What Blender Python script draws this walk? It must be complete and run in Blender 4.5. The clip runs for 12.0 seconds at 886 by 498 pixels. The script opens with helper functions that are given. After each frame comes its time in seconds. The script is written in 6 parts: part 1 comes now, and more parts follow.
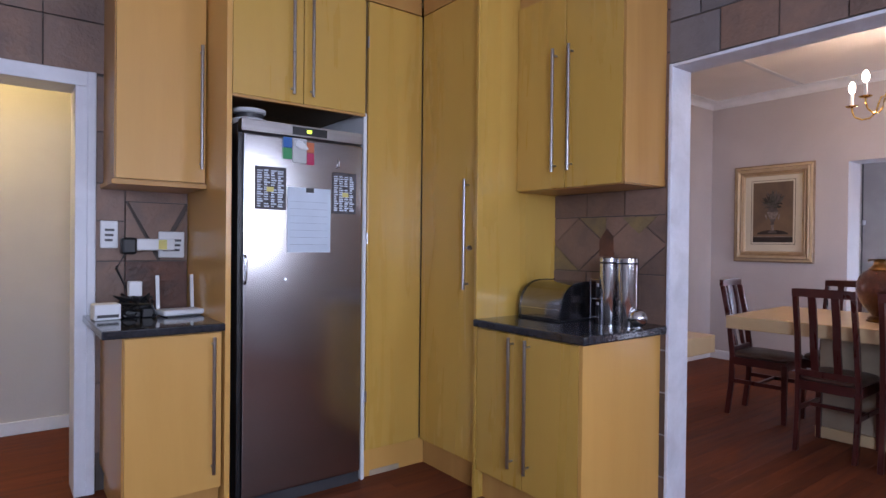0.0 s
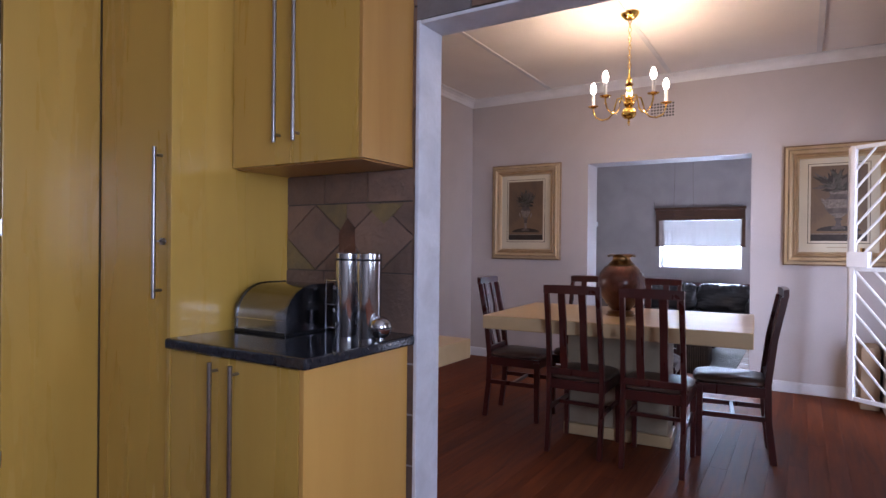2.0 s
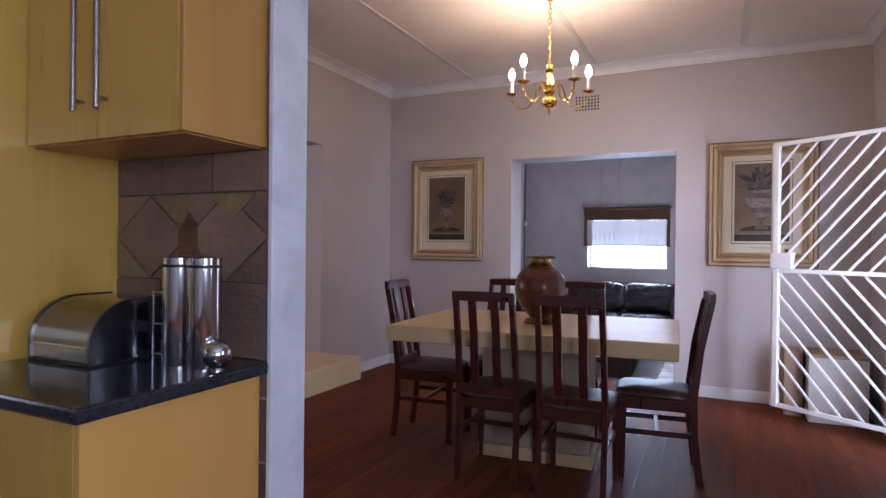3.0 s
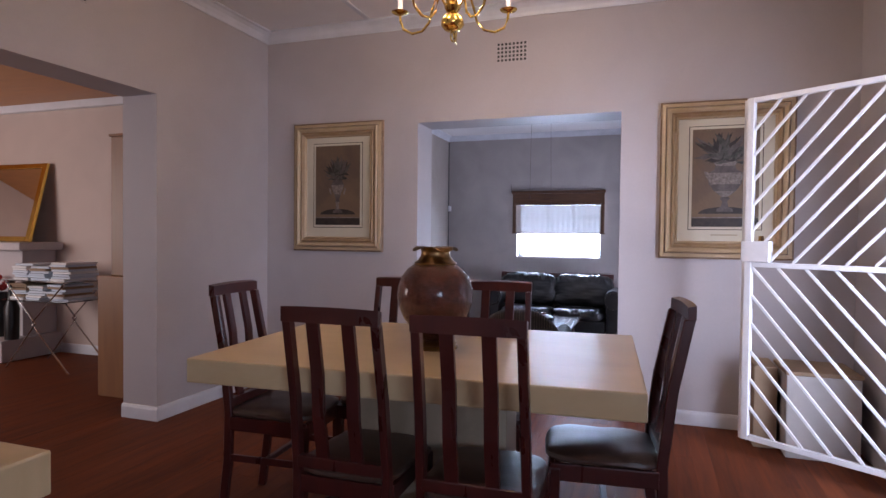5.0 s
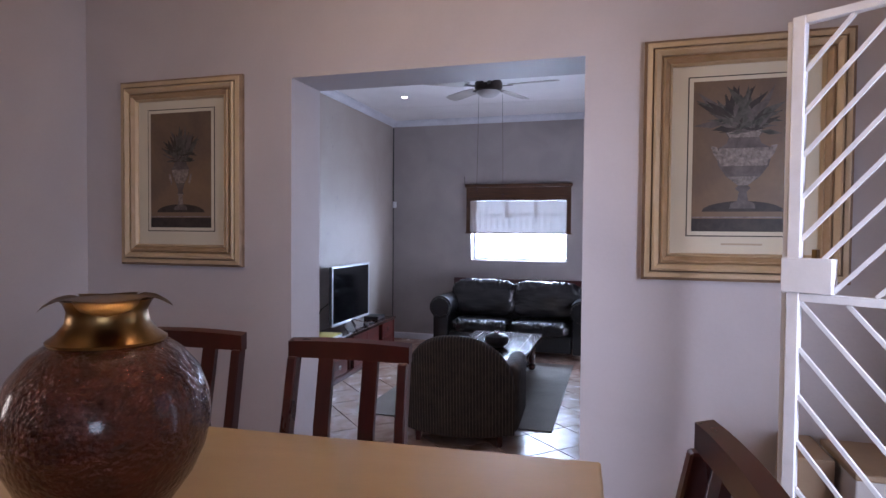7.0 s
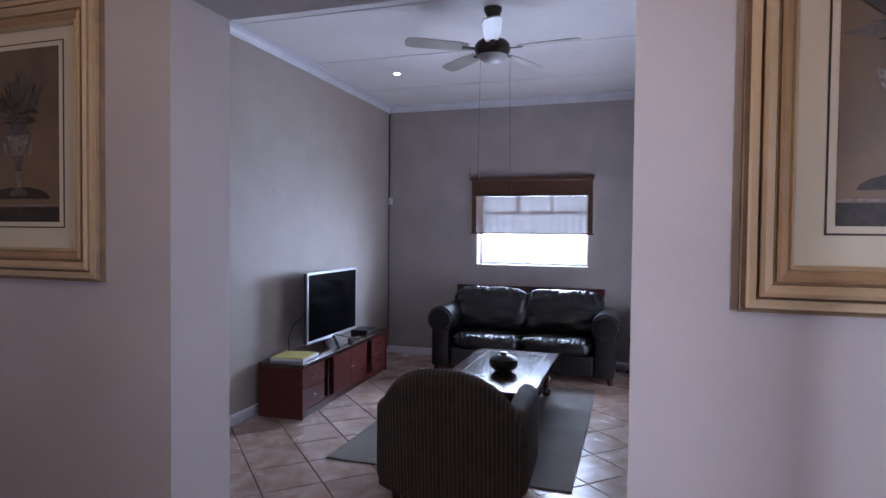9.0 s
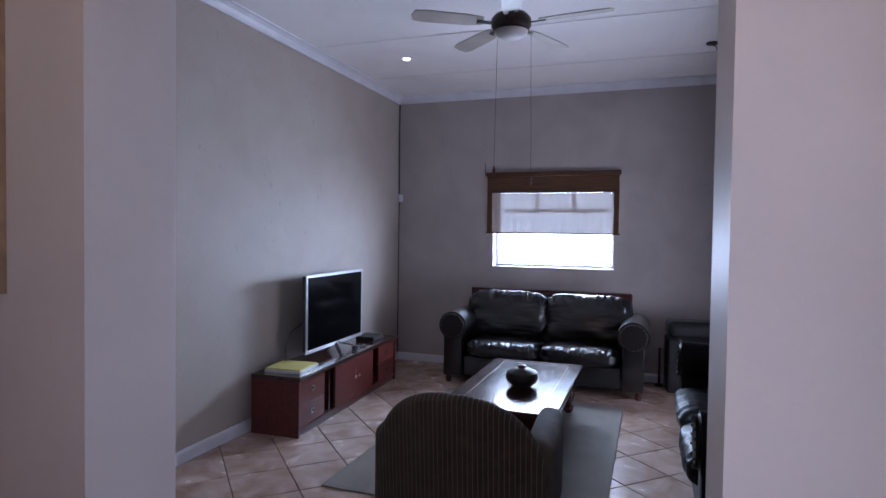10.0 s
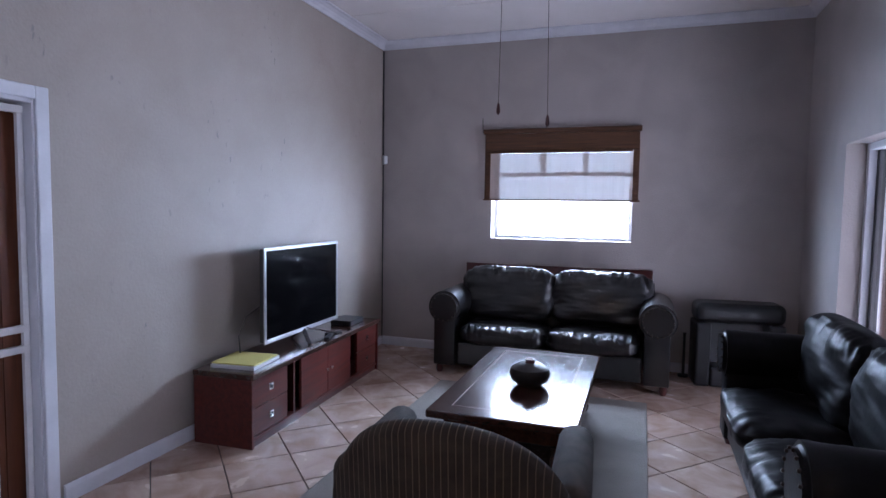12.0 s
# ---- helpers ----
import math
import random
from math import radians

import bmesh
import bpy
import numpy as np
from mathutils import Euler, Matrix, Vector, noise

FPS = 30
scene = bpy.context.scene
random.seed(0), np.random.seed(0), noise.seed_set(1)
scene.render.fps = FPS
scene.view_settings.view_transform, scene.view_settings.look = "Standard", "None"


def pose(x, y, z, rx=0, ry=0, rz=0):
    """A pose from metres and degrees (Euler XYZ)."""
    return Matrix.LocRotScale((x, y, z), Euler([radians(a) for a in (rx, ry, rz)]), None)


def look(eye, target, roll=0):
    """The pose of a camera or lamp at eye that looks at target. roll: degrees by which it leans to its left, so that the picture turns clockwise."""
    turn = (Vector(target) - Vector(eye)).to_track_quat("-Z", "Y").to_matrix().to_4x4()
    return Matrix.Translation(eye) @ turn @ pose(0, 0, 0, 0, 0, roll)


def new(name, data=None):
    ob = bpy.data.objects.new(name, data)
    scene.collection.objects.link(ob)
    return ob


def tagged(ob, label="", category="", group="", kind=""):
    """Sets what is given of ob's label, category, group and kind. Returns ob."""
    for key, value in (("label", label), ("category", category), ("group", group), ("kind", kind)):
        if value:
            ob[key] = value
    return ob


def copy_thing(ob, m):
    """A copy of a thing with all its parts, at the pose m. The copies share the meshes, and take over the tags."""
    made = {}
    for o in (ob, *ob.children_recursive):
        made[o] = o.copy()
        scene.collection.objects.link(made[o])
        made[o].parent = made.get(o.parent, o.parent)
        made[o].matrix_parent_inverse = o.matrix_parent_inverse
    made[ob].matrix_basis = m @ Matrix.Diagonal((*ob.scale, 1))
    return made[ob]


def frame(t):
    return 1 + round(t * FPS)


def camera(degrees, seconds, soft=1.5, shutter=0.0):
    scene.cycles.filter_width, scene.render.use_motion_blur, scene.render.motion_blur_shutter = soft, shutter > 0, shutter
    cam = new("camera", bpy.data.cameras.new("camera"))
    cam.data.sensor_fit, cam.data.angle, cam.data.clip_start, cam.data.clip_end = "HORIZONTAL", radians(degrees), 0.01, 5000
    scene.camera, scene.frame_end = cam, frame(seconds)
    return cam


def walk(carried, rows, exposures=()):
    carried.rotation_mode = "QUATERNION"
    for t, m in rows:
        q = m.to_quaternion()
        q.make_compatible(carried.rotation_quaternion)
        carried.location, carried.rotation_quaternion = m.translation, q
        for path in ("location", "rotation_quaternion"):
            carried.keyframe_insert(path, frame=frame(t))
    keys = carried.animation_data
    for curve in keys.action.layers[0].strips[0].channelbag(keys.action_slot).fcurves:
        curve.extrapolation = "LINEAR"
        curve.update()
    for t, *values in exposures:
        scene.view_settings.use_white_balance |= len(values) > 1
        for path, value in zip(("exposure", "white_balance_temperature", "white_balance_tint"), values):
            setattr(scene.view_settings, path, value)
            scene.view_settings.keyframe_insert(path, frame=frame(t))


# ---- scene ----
cam = camera(73.9, 12.0)
PATH = [
    (0, (-0.076, 0.432, 1.274), (1.135, 2.024, 1.257), 0.6),
    (0.5, (0.062, 0.487, 1.265), (1.425, 1.95, 1.252), 0.5),
    (1, (0.2, 0.557, 1.258), (1.702, 1.879, 1.249), 0.5),
    (1.5, (0.355, 0.625, 1.248), (1.962, 1.815, 1.239), 0.6),
    (2, (0.521, 0.696, 1.246), (2.227, 1.74, 1.238), 0.6),
    (2.5, (0.747, 0.727, 1.25), (2.511, 1.67, 1.241), 0.6),
    (3, (1.018, 0.735, 1.257), (2.825, 1.592, 1.249), 0.6),
    (5, (2.261, 0.929, 1.254), (4.151, 1.58, 1.207), 0.6),
    (5.5, (2.658, 0.946, 1.28), (4.56, 1.561, 1.228), 0.5),
    (6, (3.029, 0.925, 1.29), (4.941, 1.51, 1.234), 0.6),
    (6.5, (3.358, 0.915, 1.298), (5.274, 1.488, 1.242), 0.6),
    (7, (3.752, 0.955, 1.316), (5.669, 1.52, 1.258), 0.5),
    (7.2, (3.89, 0.965, 1.311), (5.807, 1.531, 1.253), 0.6),
    (8.8, (4.809, 1.085, 1.312), (6.713, 1.694, 1.258), 0.5),
    (9, (4.888, 1.101, 1.302), (6.791, 1.717, 1.248), 0.6),
    (9.5, (5.147, 1.146, 1.304), (7.04, 1.79, 1.25), 0.7),
    (10, (5.398, 1.232, 1.299), (7.283, 1.899, 1.243), 0.8),
    (10.5, (5.625, 1.295, 1.258), (7.504, 1.975, 1.186), 0.8),
    (11, (5.858, 1.339, 1.253), (7.732, 2.028, 1.146), 0.8),
    (11.5, (6.065, 1.425, 1.234), (7.943, 2.104, 1.121), 0.8),
    (12, (6.312, 1.527, 1.209), (8.201, 2.169, 1.07), 0.9),
]
KELVIN, TINT = 6000, 24
EXPOSURES = [(0.0, 0.98), (1.0, 0.86), (2.5, 0.56), (5.5, 0.52), (7.0, 0.28), (9.0, 0.05), (10.5, 0.0), (12.0, 0.22)]
L_WIN, L_SLIDE, L_ENTR, L_KITW, L_KITS, L_LOUNGE, L_HALL, L_BULB = 315, 75, 21, 56, 24, 44, 22, 4.0
walk(cam, [(t, look(eye, target, roll)) for t, eye, target, roll in PATH],
     exposures=[(t, s, KELVIN, TINT) for t, s in EXPOSURES])

# ---- world and daylight ----
world = bpy.data.worlds.new("sky")
scene.world = world
world.use_nodes = True
wn = world.node_tree.nodes
sky = wn.new("ShaderNodeTexSky")
sky.sky_type, sky.sun_disc = "NISHITA", False
sky.sun_elevation, sky.sun_rotation = radians(52), radians(70)
wn["Background"].inputs["Strength"].default_value = 0.1
world.node_tree.links.new(sky.outputs[0], wn["Background"].inputs[0])
sun = new("sun", bpy.data.lights.new("sun", "SUN"))
sun.data.energy, sun.data.angle, sun.data.color = 2.5, radians(0.6), (1, 0.95, 0.88)
sun.matrix_world = look((20, 8, 25), (19, 2, 10))


def lamp(name, eye, target, w, h, watts, colour):
    data = bpy.data.lights.new(name, "AREA")
    data.shape, data.size, data.size_y, data.energy, data.color = "RECTANGLE", w, h, watts, colour
    ob = new(name, data)
    ob.matrix_world = look(eye, target)
    return ob


def bulb_light(name, at, watts, colour, r=0.02):
    data = bpy.data.lights.new(name, "POINT")
    data.energy, data.color, data.shadow_soft_size = watts, colour, r
    ob = new(name, data)
    ob.location = at
    return ob


DAY = (0.80, 0.88, 1.0)
WARM = (1.0, 0.72, 0.42)
lamp("living_window_daylight", (12.82, 2.55, 1.42), (9.0, 2.2, 2.1), 1.9, 1.05, L_WIN, (0.60, 0.80, 1.0))
lamp("sliding_door_daylight", (10.4, -0.9, 0.35), (10.4, 2.4, 2.2), 1.8, 1.8, L_SLIDE, (0.78, 0.86, 1.0))
lamp("entrance_daylight", (5.14, -0.62, 1.1), (6.5, 0.5, 1.0), 0.85, 1.9, L_ENTR, DAY).data.spread = radians(95)
lamp("kitchen_window_daylight", (-0.6, -1.55, 1.65), (0.6, 2.4, 1.1), 1.7, 1.1, L_KITW, (0.70, 0.84, 1.0))
lamp("kitchen_side_daylight", (2.50, -1.1, 1.65), (0.4, 2.6, 1.2), 1.05, 1.15, L_KITS, (0.80, 0.90, 1.0))
lamp("lounge_window_daylight", (3.2, 7.9, 1.5), (6.5, 6.2, 1.2), 1.4, 1.3, L_LOUNGE, (1.0, 0.9, 0.78))
bulb_light("hall_lamp_light", (-0.45, 4.45, 2.55), L_HALL, (1.0, 0.78, 0.30), 0.08)


# ---- materials ----
def rgb(c):
    return (c[0], c[1], c[2], 1.0)


def mat(name, base, rough=0.5, metal=0.0, vary=0.12, scale=6.0, fine=120.0, bump=0.05, stretch=(1, 1, 1), second=None, coat=0.0,
        rvary=0.1, each=0.0, aniso=0.0, depth=0.002):
    """Base colour with a broad and a fine noise, roughness variation and fine relief; each: variation from piece to piece."""
    m = bpy.data.materials.new(name)
    m.use_nodes = True
    n, l = m.node_tree.nodes, m.node_tree.links
    b = n["Principled BSDF"]
    tc = n.new("ShaderNodeTexCoord")
    mp = n.new("ShaderNodeMapping")
    mp.inputs["Scale"].default_value = stretch
    l.new(tc.outputs["Object"], mp.inputs["Vector"])
    src = mp.outputs["Vector"]
    info = n.new("ShaderNodeObjectInfo")
    if each:
        off = n.new("ShaderNodeVectorMath")
        off.operation = "MULTIPLY_ADD"
        com = n.new("ShaderNodeCombineXYZ")
        for k in range(3):
            l.new(info.outputs["Random"], com.inputs[k])
        off.inputs[1].default_value = (31.0, 17.0, 23.0)
        l.new(com.outputs[0], off.inputs[0])
        l.new(src, off.inputs[2])
        src = off.outputs[0]
    big, tiny = n.new("ShaderNodeTexNoise"), n.new("ShaderNodeTexNoise")
    big.inputs["Scale"].default_value, big.inputs["Detail"].default_value, big.inputs["Distortion"].default_value = scale, 5, 0.6
    tiny.inputs["Scale"].default_value, tiny.inputs["Detail"].default_value = fine, 3
    l.new(src, big.inputs["Vector"])
    l.new(src, tiny.inputs["Vector"])
    second = second or tuple(c * (1 - 2.2 * vary) for c in base)
    ramp = n.new("ShaderNodeValToRGB")
    ramp.color_ramp.elements[0].position, ramp.color_ramp.elements[1].position = 0.3, 0.7
    ramp.color_ramp.elements[0].color = rgb(second)
    ramp.color_ramp.elements[1].color = rgb(base)
    l.new(big.outputs["Fac"], ramp.inputs["Fac"])
    hsv = n.new("ShaderNodeHueSaturation")
    l.new(ramp.outputs["Color"], hsv.inputs["Color"])
    val = n.new("ShaderNodeMath")
    val.operation = "MULTIPLY_ADD"
    l.new(tiny.outputs["Fac"], val.inputs[0])
    val.inputs[1].default_value, val.inputs[2].default_value = vary, 1 - vary / 2
    last = val.outputs[0]
    if each:
        add = n.new("ShaderNodeMath")
        add.operation = "MULTIPLY_ADD"
        l.new(info.outputs["Random"], add.inputs[0])
        add.inputs[1].default_value = each
        sub = n.new("ShaderNodeMath")
        sub.operation = "SUBTRACT"
        l.new(last, sub.inputs[0])
        sub.inputs[1].default_value = each / 2
        l.new(sub.outputs[0], add.inputs[2])
        last = add.outputs[0]
    l.new(last, hsv.inputs["Value"])
    l.new(hsv.outputs["Color"], b.inputs["Base Color"])
    rm = n.new("ShaderNodeMath")
    rm.operation = "MULTIPLY_ADD"
    l.new(big.outputs["Fac"], rm.inputs[0])
    rm.inputs[1].default_value, rm.inputs[2].default_value = rvary, max(0.02, rough - rvary / 2)
    l.new(rm.outputs[0], b.inputs["Roughness"])
    b.inputs["Metallic"].default_value = metal
    b.inputs["Coat Weight"].default_value = coat
    b.inputs["Coat Roughness"].default_value = 0.12
    b.inputs["Anisotropic"].default_value = aniso
    if bump:
        bp = n.new("ShaderNodeBump")
        bp.inputs["Strength"].default_value, bp.inputs["Distance"].default_value = min(1.0, bump * 4), depth
        l.new(tiny.outputs["Fac"], bp.inputs["Height"])
        l.new(bp.outputs["Normal"], b.inputs["Normal"])
    return m


def glow(name, colour, strength):
    m = bpy.data.materials.new(name)
    m.use_nodes = True
    b = m.node_tree.nodes["Principled BSDF"]
    b.inputs["Base Color"].default_value = rgb(colour)
    b.inputs["Emission Color"].default_value = rgb(colour)
    b.inputs["Emission Strength"].default_value = strength
    return m


def glass(name):
    m = bpy.data.materials.new(name)
    m.use_nodes = True
    b = m.node_tree.nodes["Principled BSDF"]
    b.inputs["Transmission Weight"].default_value, b.inputs["Roughness"].default_value, b.inputs["IOR"].default_value = 1.0, 0.01, 1.45
    return m


def woven(name, colour, clear):
    """Thin woven reed cloth: threads that scatter light and small gaps between them."""
    m = bpy.data.materials.new(name)
    m.use_nodes = True
    n, l = m.node_tree.nodes, m.node_tree.links
    b = n["Principled BSDF"]
    b.inputs["Base Color"].default_value, b.inputs["Roughness"].default_value = rgb(colour), 0.8
    tr, tl, mx, mx2 = (n.new(k) for k in ("ShaderNodeBsdfTransparent", "ShaderNodeBsdfTranslucent", "ShaderNodeMixShader", "ShaderNodeMixShader"))
    tl.inputs["Color"].default_value = rgb(colour)
    tc, mp, nz, rp = (n.new(k) for k in ("ShaderNodeTexCoord", "ShaderNodeMapping", "ShaderNodeTexNoise", "ShaderNodeMapRange"))
    mp.inputs["Scale"].default_value = (1, 60, 7)
    nz.inputs["Scale"].default_value, nz.inputs["Detail"].default_value = 2.0, 4
    l.new(tc.outputs["Object"], mp.inputs["Vector"])
    l.new(mp.outputs[0], nz.inputs["Vector"])
    l.new(nz.outputs["Fac"], rp.inputs["Value"])
    rp.inputs["From Min"].default_value, rp.inputs["From Max"].default_value = 0.3, 0.75
    rp.inputs["To Min"].default_value, rp.inputs["To Max"].default_value = clear * 0.5, clear * 1.6
    mx.inputs[0].default_value = 0.005
    l.new(b.outputs[0], mx.inputs[1])
    l.new(tl.outputs[0], mx.inputs[2])
    l.new(rp.outputs[0], mx2.inputs[0])
    l.new(mx.outputs[0], mx2.inputs[1])
    l.new(tr.outputs[0], mx2.inputs[2])
    l.new(mx2.outputs[0], n["Material Output"].inputs[0])
    return m


def striped(name, dark, light, period):
    """Ribbed upholstery with thin light stripes across the local y axis."""
    m = mat(name, dark, 0.85, vary=0.25, scale=14, fine=260, bump=0.2)
    n, l = m.node_tree.nodes, m.node_tree.links
    tc, sp, md, gt, mx = (n.new(k) for k in ("ShaderNodeTexCoord", "ShaderNodeSeparateXYZ", "ShaderNodeMath", "ShaderNodeMath", "ShaderNodeMixRGB"))
    l.new(tc.outputs["Object"], sp.inputs[0])
    md.operation, gt.operation = "PINGPONG", "LESS_THAN"
    l.new(sp.outputs["Y"], md.inputs[0])
    md.inputs[1].default_value = period / 2
    l.new(md.outputs[0], gt.inputs[0])
    gt.inputs[1].default_value = period * 0.07
    old = m.node_tree.nodes["Principled BSDF"].inputs["Base Color"].links[0].from_socket
    l.new(gt.outputs[0], mx.inputs[0])
    l.new(old, mx.inputs[1])
    mx.inputs[2].default_value = rgb(light)
    l.new(mx.outputs[0], m.node_tree.nodes["Principled BSDF"].inputs["Base Color"])
    return m


M_WALL = mat("lilac_grey_plaster", (0.50, 0.46, 0.47), 0.6, vary=0.05, scale=1.7, fine=60, bump=0.05, depth=0.003)
M_WALLK = mat("hall_plaster", (0.54, 0.51, 0.50), 0.6, vary=0.05, scale=1.7, fine=90, bump=0.08)
M_LIV = mat("grey_plaster", (0.425, 0.38, 0.365), 0.6, vary=0.07, scale=2.2, fine=70, bump=0.16, depth=0.004)
# The room's grey plaster, scuffed, with warm dim light worked into its colour.
M_LIVL = mat("worn_dimmed_plaster", (0.395, 0.345, 0.31), 0.6, vary=0.10, scale=2.6, fine=60, bump=0.10, depth=0.004, second=(0.36, 0.308, 0.27))
M_LOUNGE = mat("pink_beige_plaster", (0.56, 0.46, 0.41), 0.65, vary=0.05, scale=2, fine=90)
M_CEIL = mat("ceiling_board", (0.86, 0.83, 0.83), 0.7, vary=0.04, scale=1.5, fine=60)
M_WHITE = mat("white_gloss_paint", (0.72, 0.73, 0.78), 0.35, vary=0.06, scale=5, fine=80)
M_GATE = mat("white_powder_coat", (0.78, 0.78, 0.80), 0.4, vary=0.06, scale=9, fine=150)
M_JAMB = mat("chipped_white_jamb", (0.74, 0.75, 0.82), 0.45, vary=0.10, scale=7, fine=60, bump=0.15)
M_MAPLE = mat("maple_veneer", (0.62, 0.345, 0.090), 0.34, vary=0.045, scale=2.2, fine=30, stretch=(4.5, 4.5, 0.4), second=(0.59, 0.32, 0.078), bump=0.02, coat=0.25)
M_MAPLEY = mat("lacquered_yellow_veneer", (0.56, 0.34, 0.068), 0.28, vary=0.045, scale=2.2, fine=30, stretch=(4.5, 4.5, 0.4), second=(0.53, 0.315, 0.060), bump=0.02, coat=0.4)
M_MAPLEO = mat("orange_veneer", (0.50, 0.27, 0.075), 0.38, vary=0.05, scale=2.2, fine=30, stretch=(4.5, 4.5, 0.4), second=(0.44, 0.22, 0.055), bump=0.02, coat=0.2)
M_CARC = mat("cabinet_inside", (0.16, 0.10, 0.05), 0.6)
M_GRAN = mat("black_granite", (0.012, 0.013, 0.018), 0.10, vary=0.5, scale=60, fine=420, second=(0.035, 0.037, 0.045), bump=0.0, rvary=0.05)
M_STEEL = mat("brushed_steel", (0.42, 0.40, 0.40), 0.30, 1.0, vary=0.08, scale=2, fine=30, stretch=(1, 1, 30), bump=0.02, aniso=0.4)
M_STEELF = mat("fridge_steel", (0.42, 0.405, 0.41), 0.19, 1.0, vary=0.02, scale=2.0, fine=160, stretch=(1, 1, 0.05), bump=0.0, rvary=0.0)
M_CHROME = mat("polished_steel", (0.62, 0.62, 0.64), 0.12, 1.0, vary=0.04, scale=8, bump=0)
M_BIN = mat("dull_mirror_steel", (0.30, 0.29, 0.28), 0.15, 1.0, vary=0.10, scale=9, fine=60, bump=0.02)
M_BINC = mat("shaded_steel_cap", (0.20, 0.20, 0.22), 0.22, 1.0, vary=0.10, scale=9, bump=0.0)
M_DGREY = mat("dark_grey_plastic", (0.05, 0.05, 0.055), 0.45)
M_BLACK = mat("black_plastic", (0.012, 0.012, 0.014), 0.35, vary=0.2)
M_WPLAS = mat("white_plastic", (0.75, 0.76, 0.78), 0.4, vary=0.04)
M_PAPER = mat("pale_blue_paper", (0.62, 0.70, 0.80), 0.8, vary=0.04, scale=9)
M_INK = mat("printed_ink", (0.30, 0.36, 0.46), 0.8)
M_CARD = mat("printed_card_dark", (0.10, 0.09, 0.10), 0.5, vary=0.3, scale=30)
M_SLATE = mat("slate", (0.235, 0.140, 0.098), 0.5, vary=0.2, scale=5, fine=45, bump=0.25, depth=0.006, second=(0.15, 0.10, 0.08), each=0.4)
M_SLATER = mat("rust_slate", (0.15, 0.06, 0.034), 0.5, vary=0.2, scale=9, fine=45, bump=0.25, depth=0.006, second=(0.06, 0.028, 0.02))
M_SLATEY = mat("ochre_slate", (0.27, 0.19, 0.075), 0.5, vary=0.2, scale=9, fine=45, bump=0.25, depth=0.006, second=(0.15, 0.11, 0.07))
M_SLATEG = mat("grey_green_slate", (0.20, 0.185, 0.19), 0.5, vary=0.15, scale=5, fine=45, bump=0.25, depth=0.006, second=(0.17, 0.15, 0.15), each=0.45)
M_GROUT = mat("dark_grout", (0.10, 0.078, 0.066), 0.8, fine=200, bump=0.15)
M_PLANK = mat("red_brown_floorboard", (0.175, 0.050, 0.020), 0.58, vary=0.14, scale=3, fine=30, stretch=(0.7, 8, 8), second=(0.10, 0.029, 0.015), bump=0.008, each=0.30, rvary=0.12)
M_PLANK.node_tree.nodes["Principled BSDF"].inputs["Specular IOR Level"].default_value = 0.10
M_SUBFL = mat("dark_subfloor", (0.03, 0.014, 0.009), 0.6)
M_TILE = mat("terracotta_cream_tile", (0.58, 0.44, 0.37), 0.25, vary=0.10, scale=5.0, fine=40, second=(0.34, 0.215, 0.16), bump=0.03, each=0.18, rvary=0.14)
M_TGROUT = mat("brown_grout", (0.07, 0.05, 0.045), 0.8)
M_RUG = mat("grey_beige_rug", (0.25, 0.225, 0.20), 0.95, vary=0.2, scale=3, fine=260, bump=0.3, depth=0.006, second=(0.20, 0.175, 0.155))
M_MAHOG = mat("dark_mahogany", (0.072, 0.013, 0.010), 0.28, vary=0.1, scale=4, fine=40, stretch=(3, 3, 0.7), second=(0.045, 0.009, 0.008), bump=0.0, coat=0.15, rvary=0.04)
M_CABR = mat("red_mahogany", (0.13, 0.020, 0.013), 0.40, vary=0.12, scale=4, fine=60, stretch=(0.7, 7, 7), second=(0.06, 0.010, 0.008), bump=0.01, coat=0.0)
M_CTOP = mat("polished_dark_table", (0.06, 0.022, 0.015), 0.20, vary=0.2, scale=4, fine=70, stretch=(0.6, 8, 8), second=(0.03, 0.012, 0.009), bump=0.015, coat=0.4, rvary=0.12)
M_SEAT = mat("brown_leatherette", (0.095, 0.052, 0.036), 0.42, vary=0.2, scale=9, fine=120, bump=0.12)
M_STONE = mat("cream_sandstone", (0.60, 0.45, 0.26), 0.30, vary=0.06, scale=2.2, fine=40, stretch=(3.0, 1.0, 2.0), second=(0.53, 0.38, 0.205), bump=0.01, rvary=0.02)
M_STONEP = mat("sandstone_base", (0.42, 0.34, 0.24), 0.5, vary=0.1, scale=4, fine=60)
M_COPPER = mat("hammered_copper", (0.14, 0.032, 0.016), 0.13, 0.6, vary=0.3, scale=40, fine=110, second=(0.05, 0.016, 0.009), bump=0.25, depth=0.007, rvary=0.06, coat=0.5)
M_BRASS = mat("aged_brass", (0.34, 0.20, 0.075), 0.30, 1.0, vary=0.18, scale=12, fine=80, bump=0.04)
M_GOLD = mat("bright_brass", (0.85, 0.58, 0.14), 0.14, 1.0, vary=0.08, scale=12, bump=0)
M_FRAME = mat("gilt_wood_frame", (0.40, 0.27, 0.16), 0.42, 0.05, vary=0.16, scale=5, fine=70, second=(0.33, 0.215, 0.105), bump=0.06, stretch=(3, 3, 3))
M_FRAMEL = mat("pale_gilt_moulding", (0.52, 0.385, 0.25), 0.42, 0.05, vary=0.14, scale=8, fine=70, second=(0.46, 0.34, 0.19), bump=0.06)
M_MAT = mat("cream_mount_board", (0.60, 0.54, 0.42), 0.6, vary=0.04, scale=3)
M_SEPIA = mat("sepia_print", (0.185, 0.118, 0.066), 0.4, vary=0.2, scale=3.0, fine=50, second=(0.10, 0.068, 0.05), bump=0)
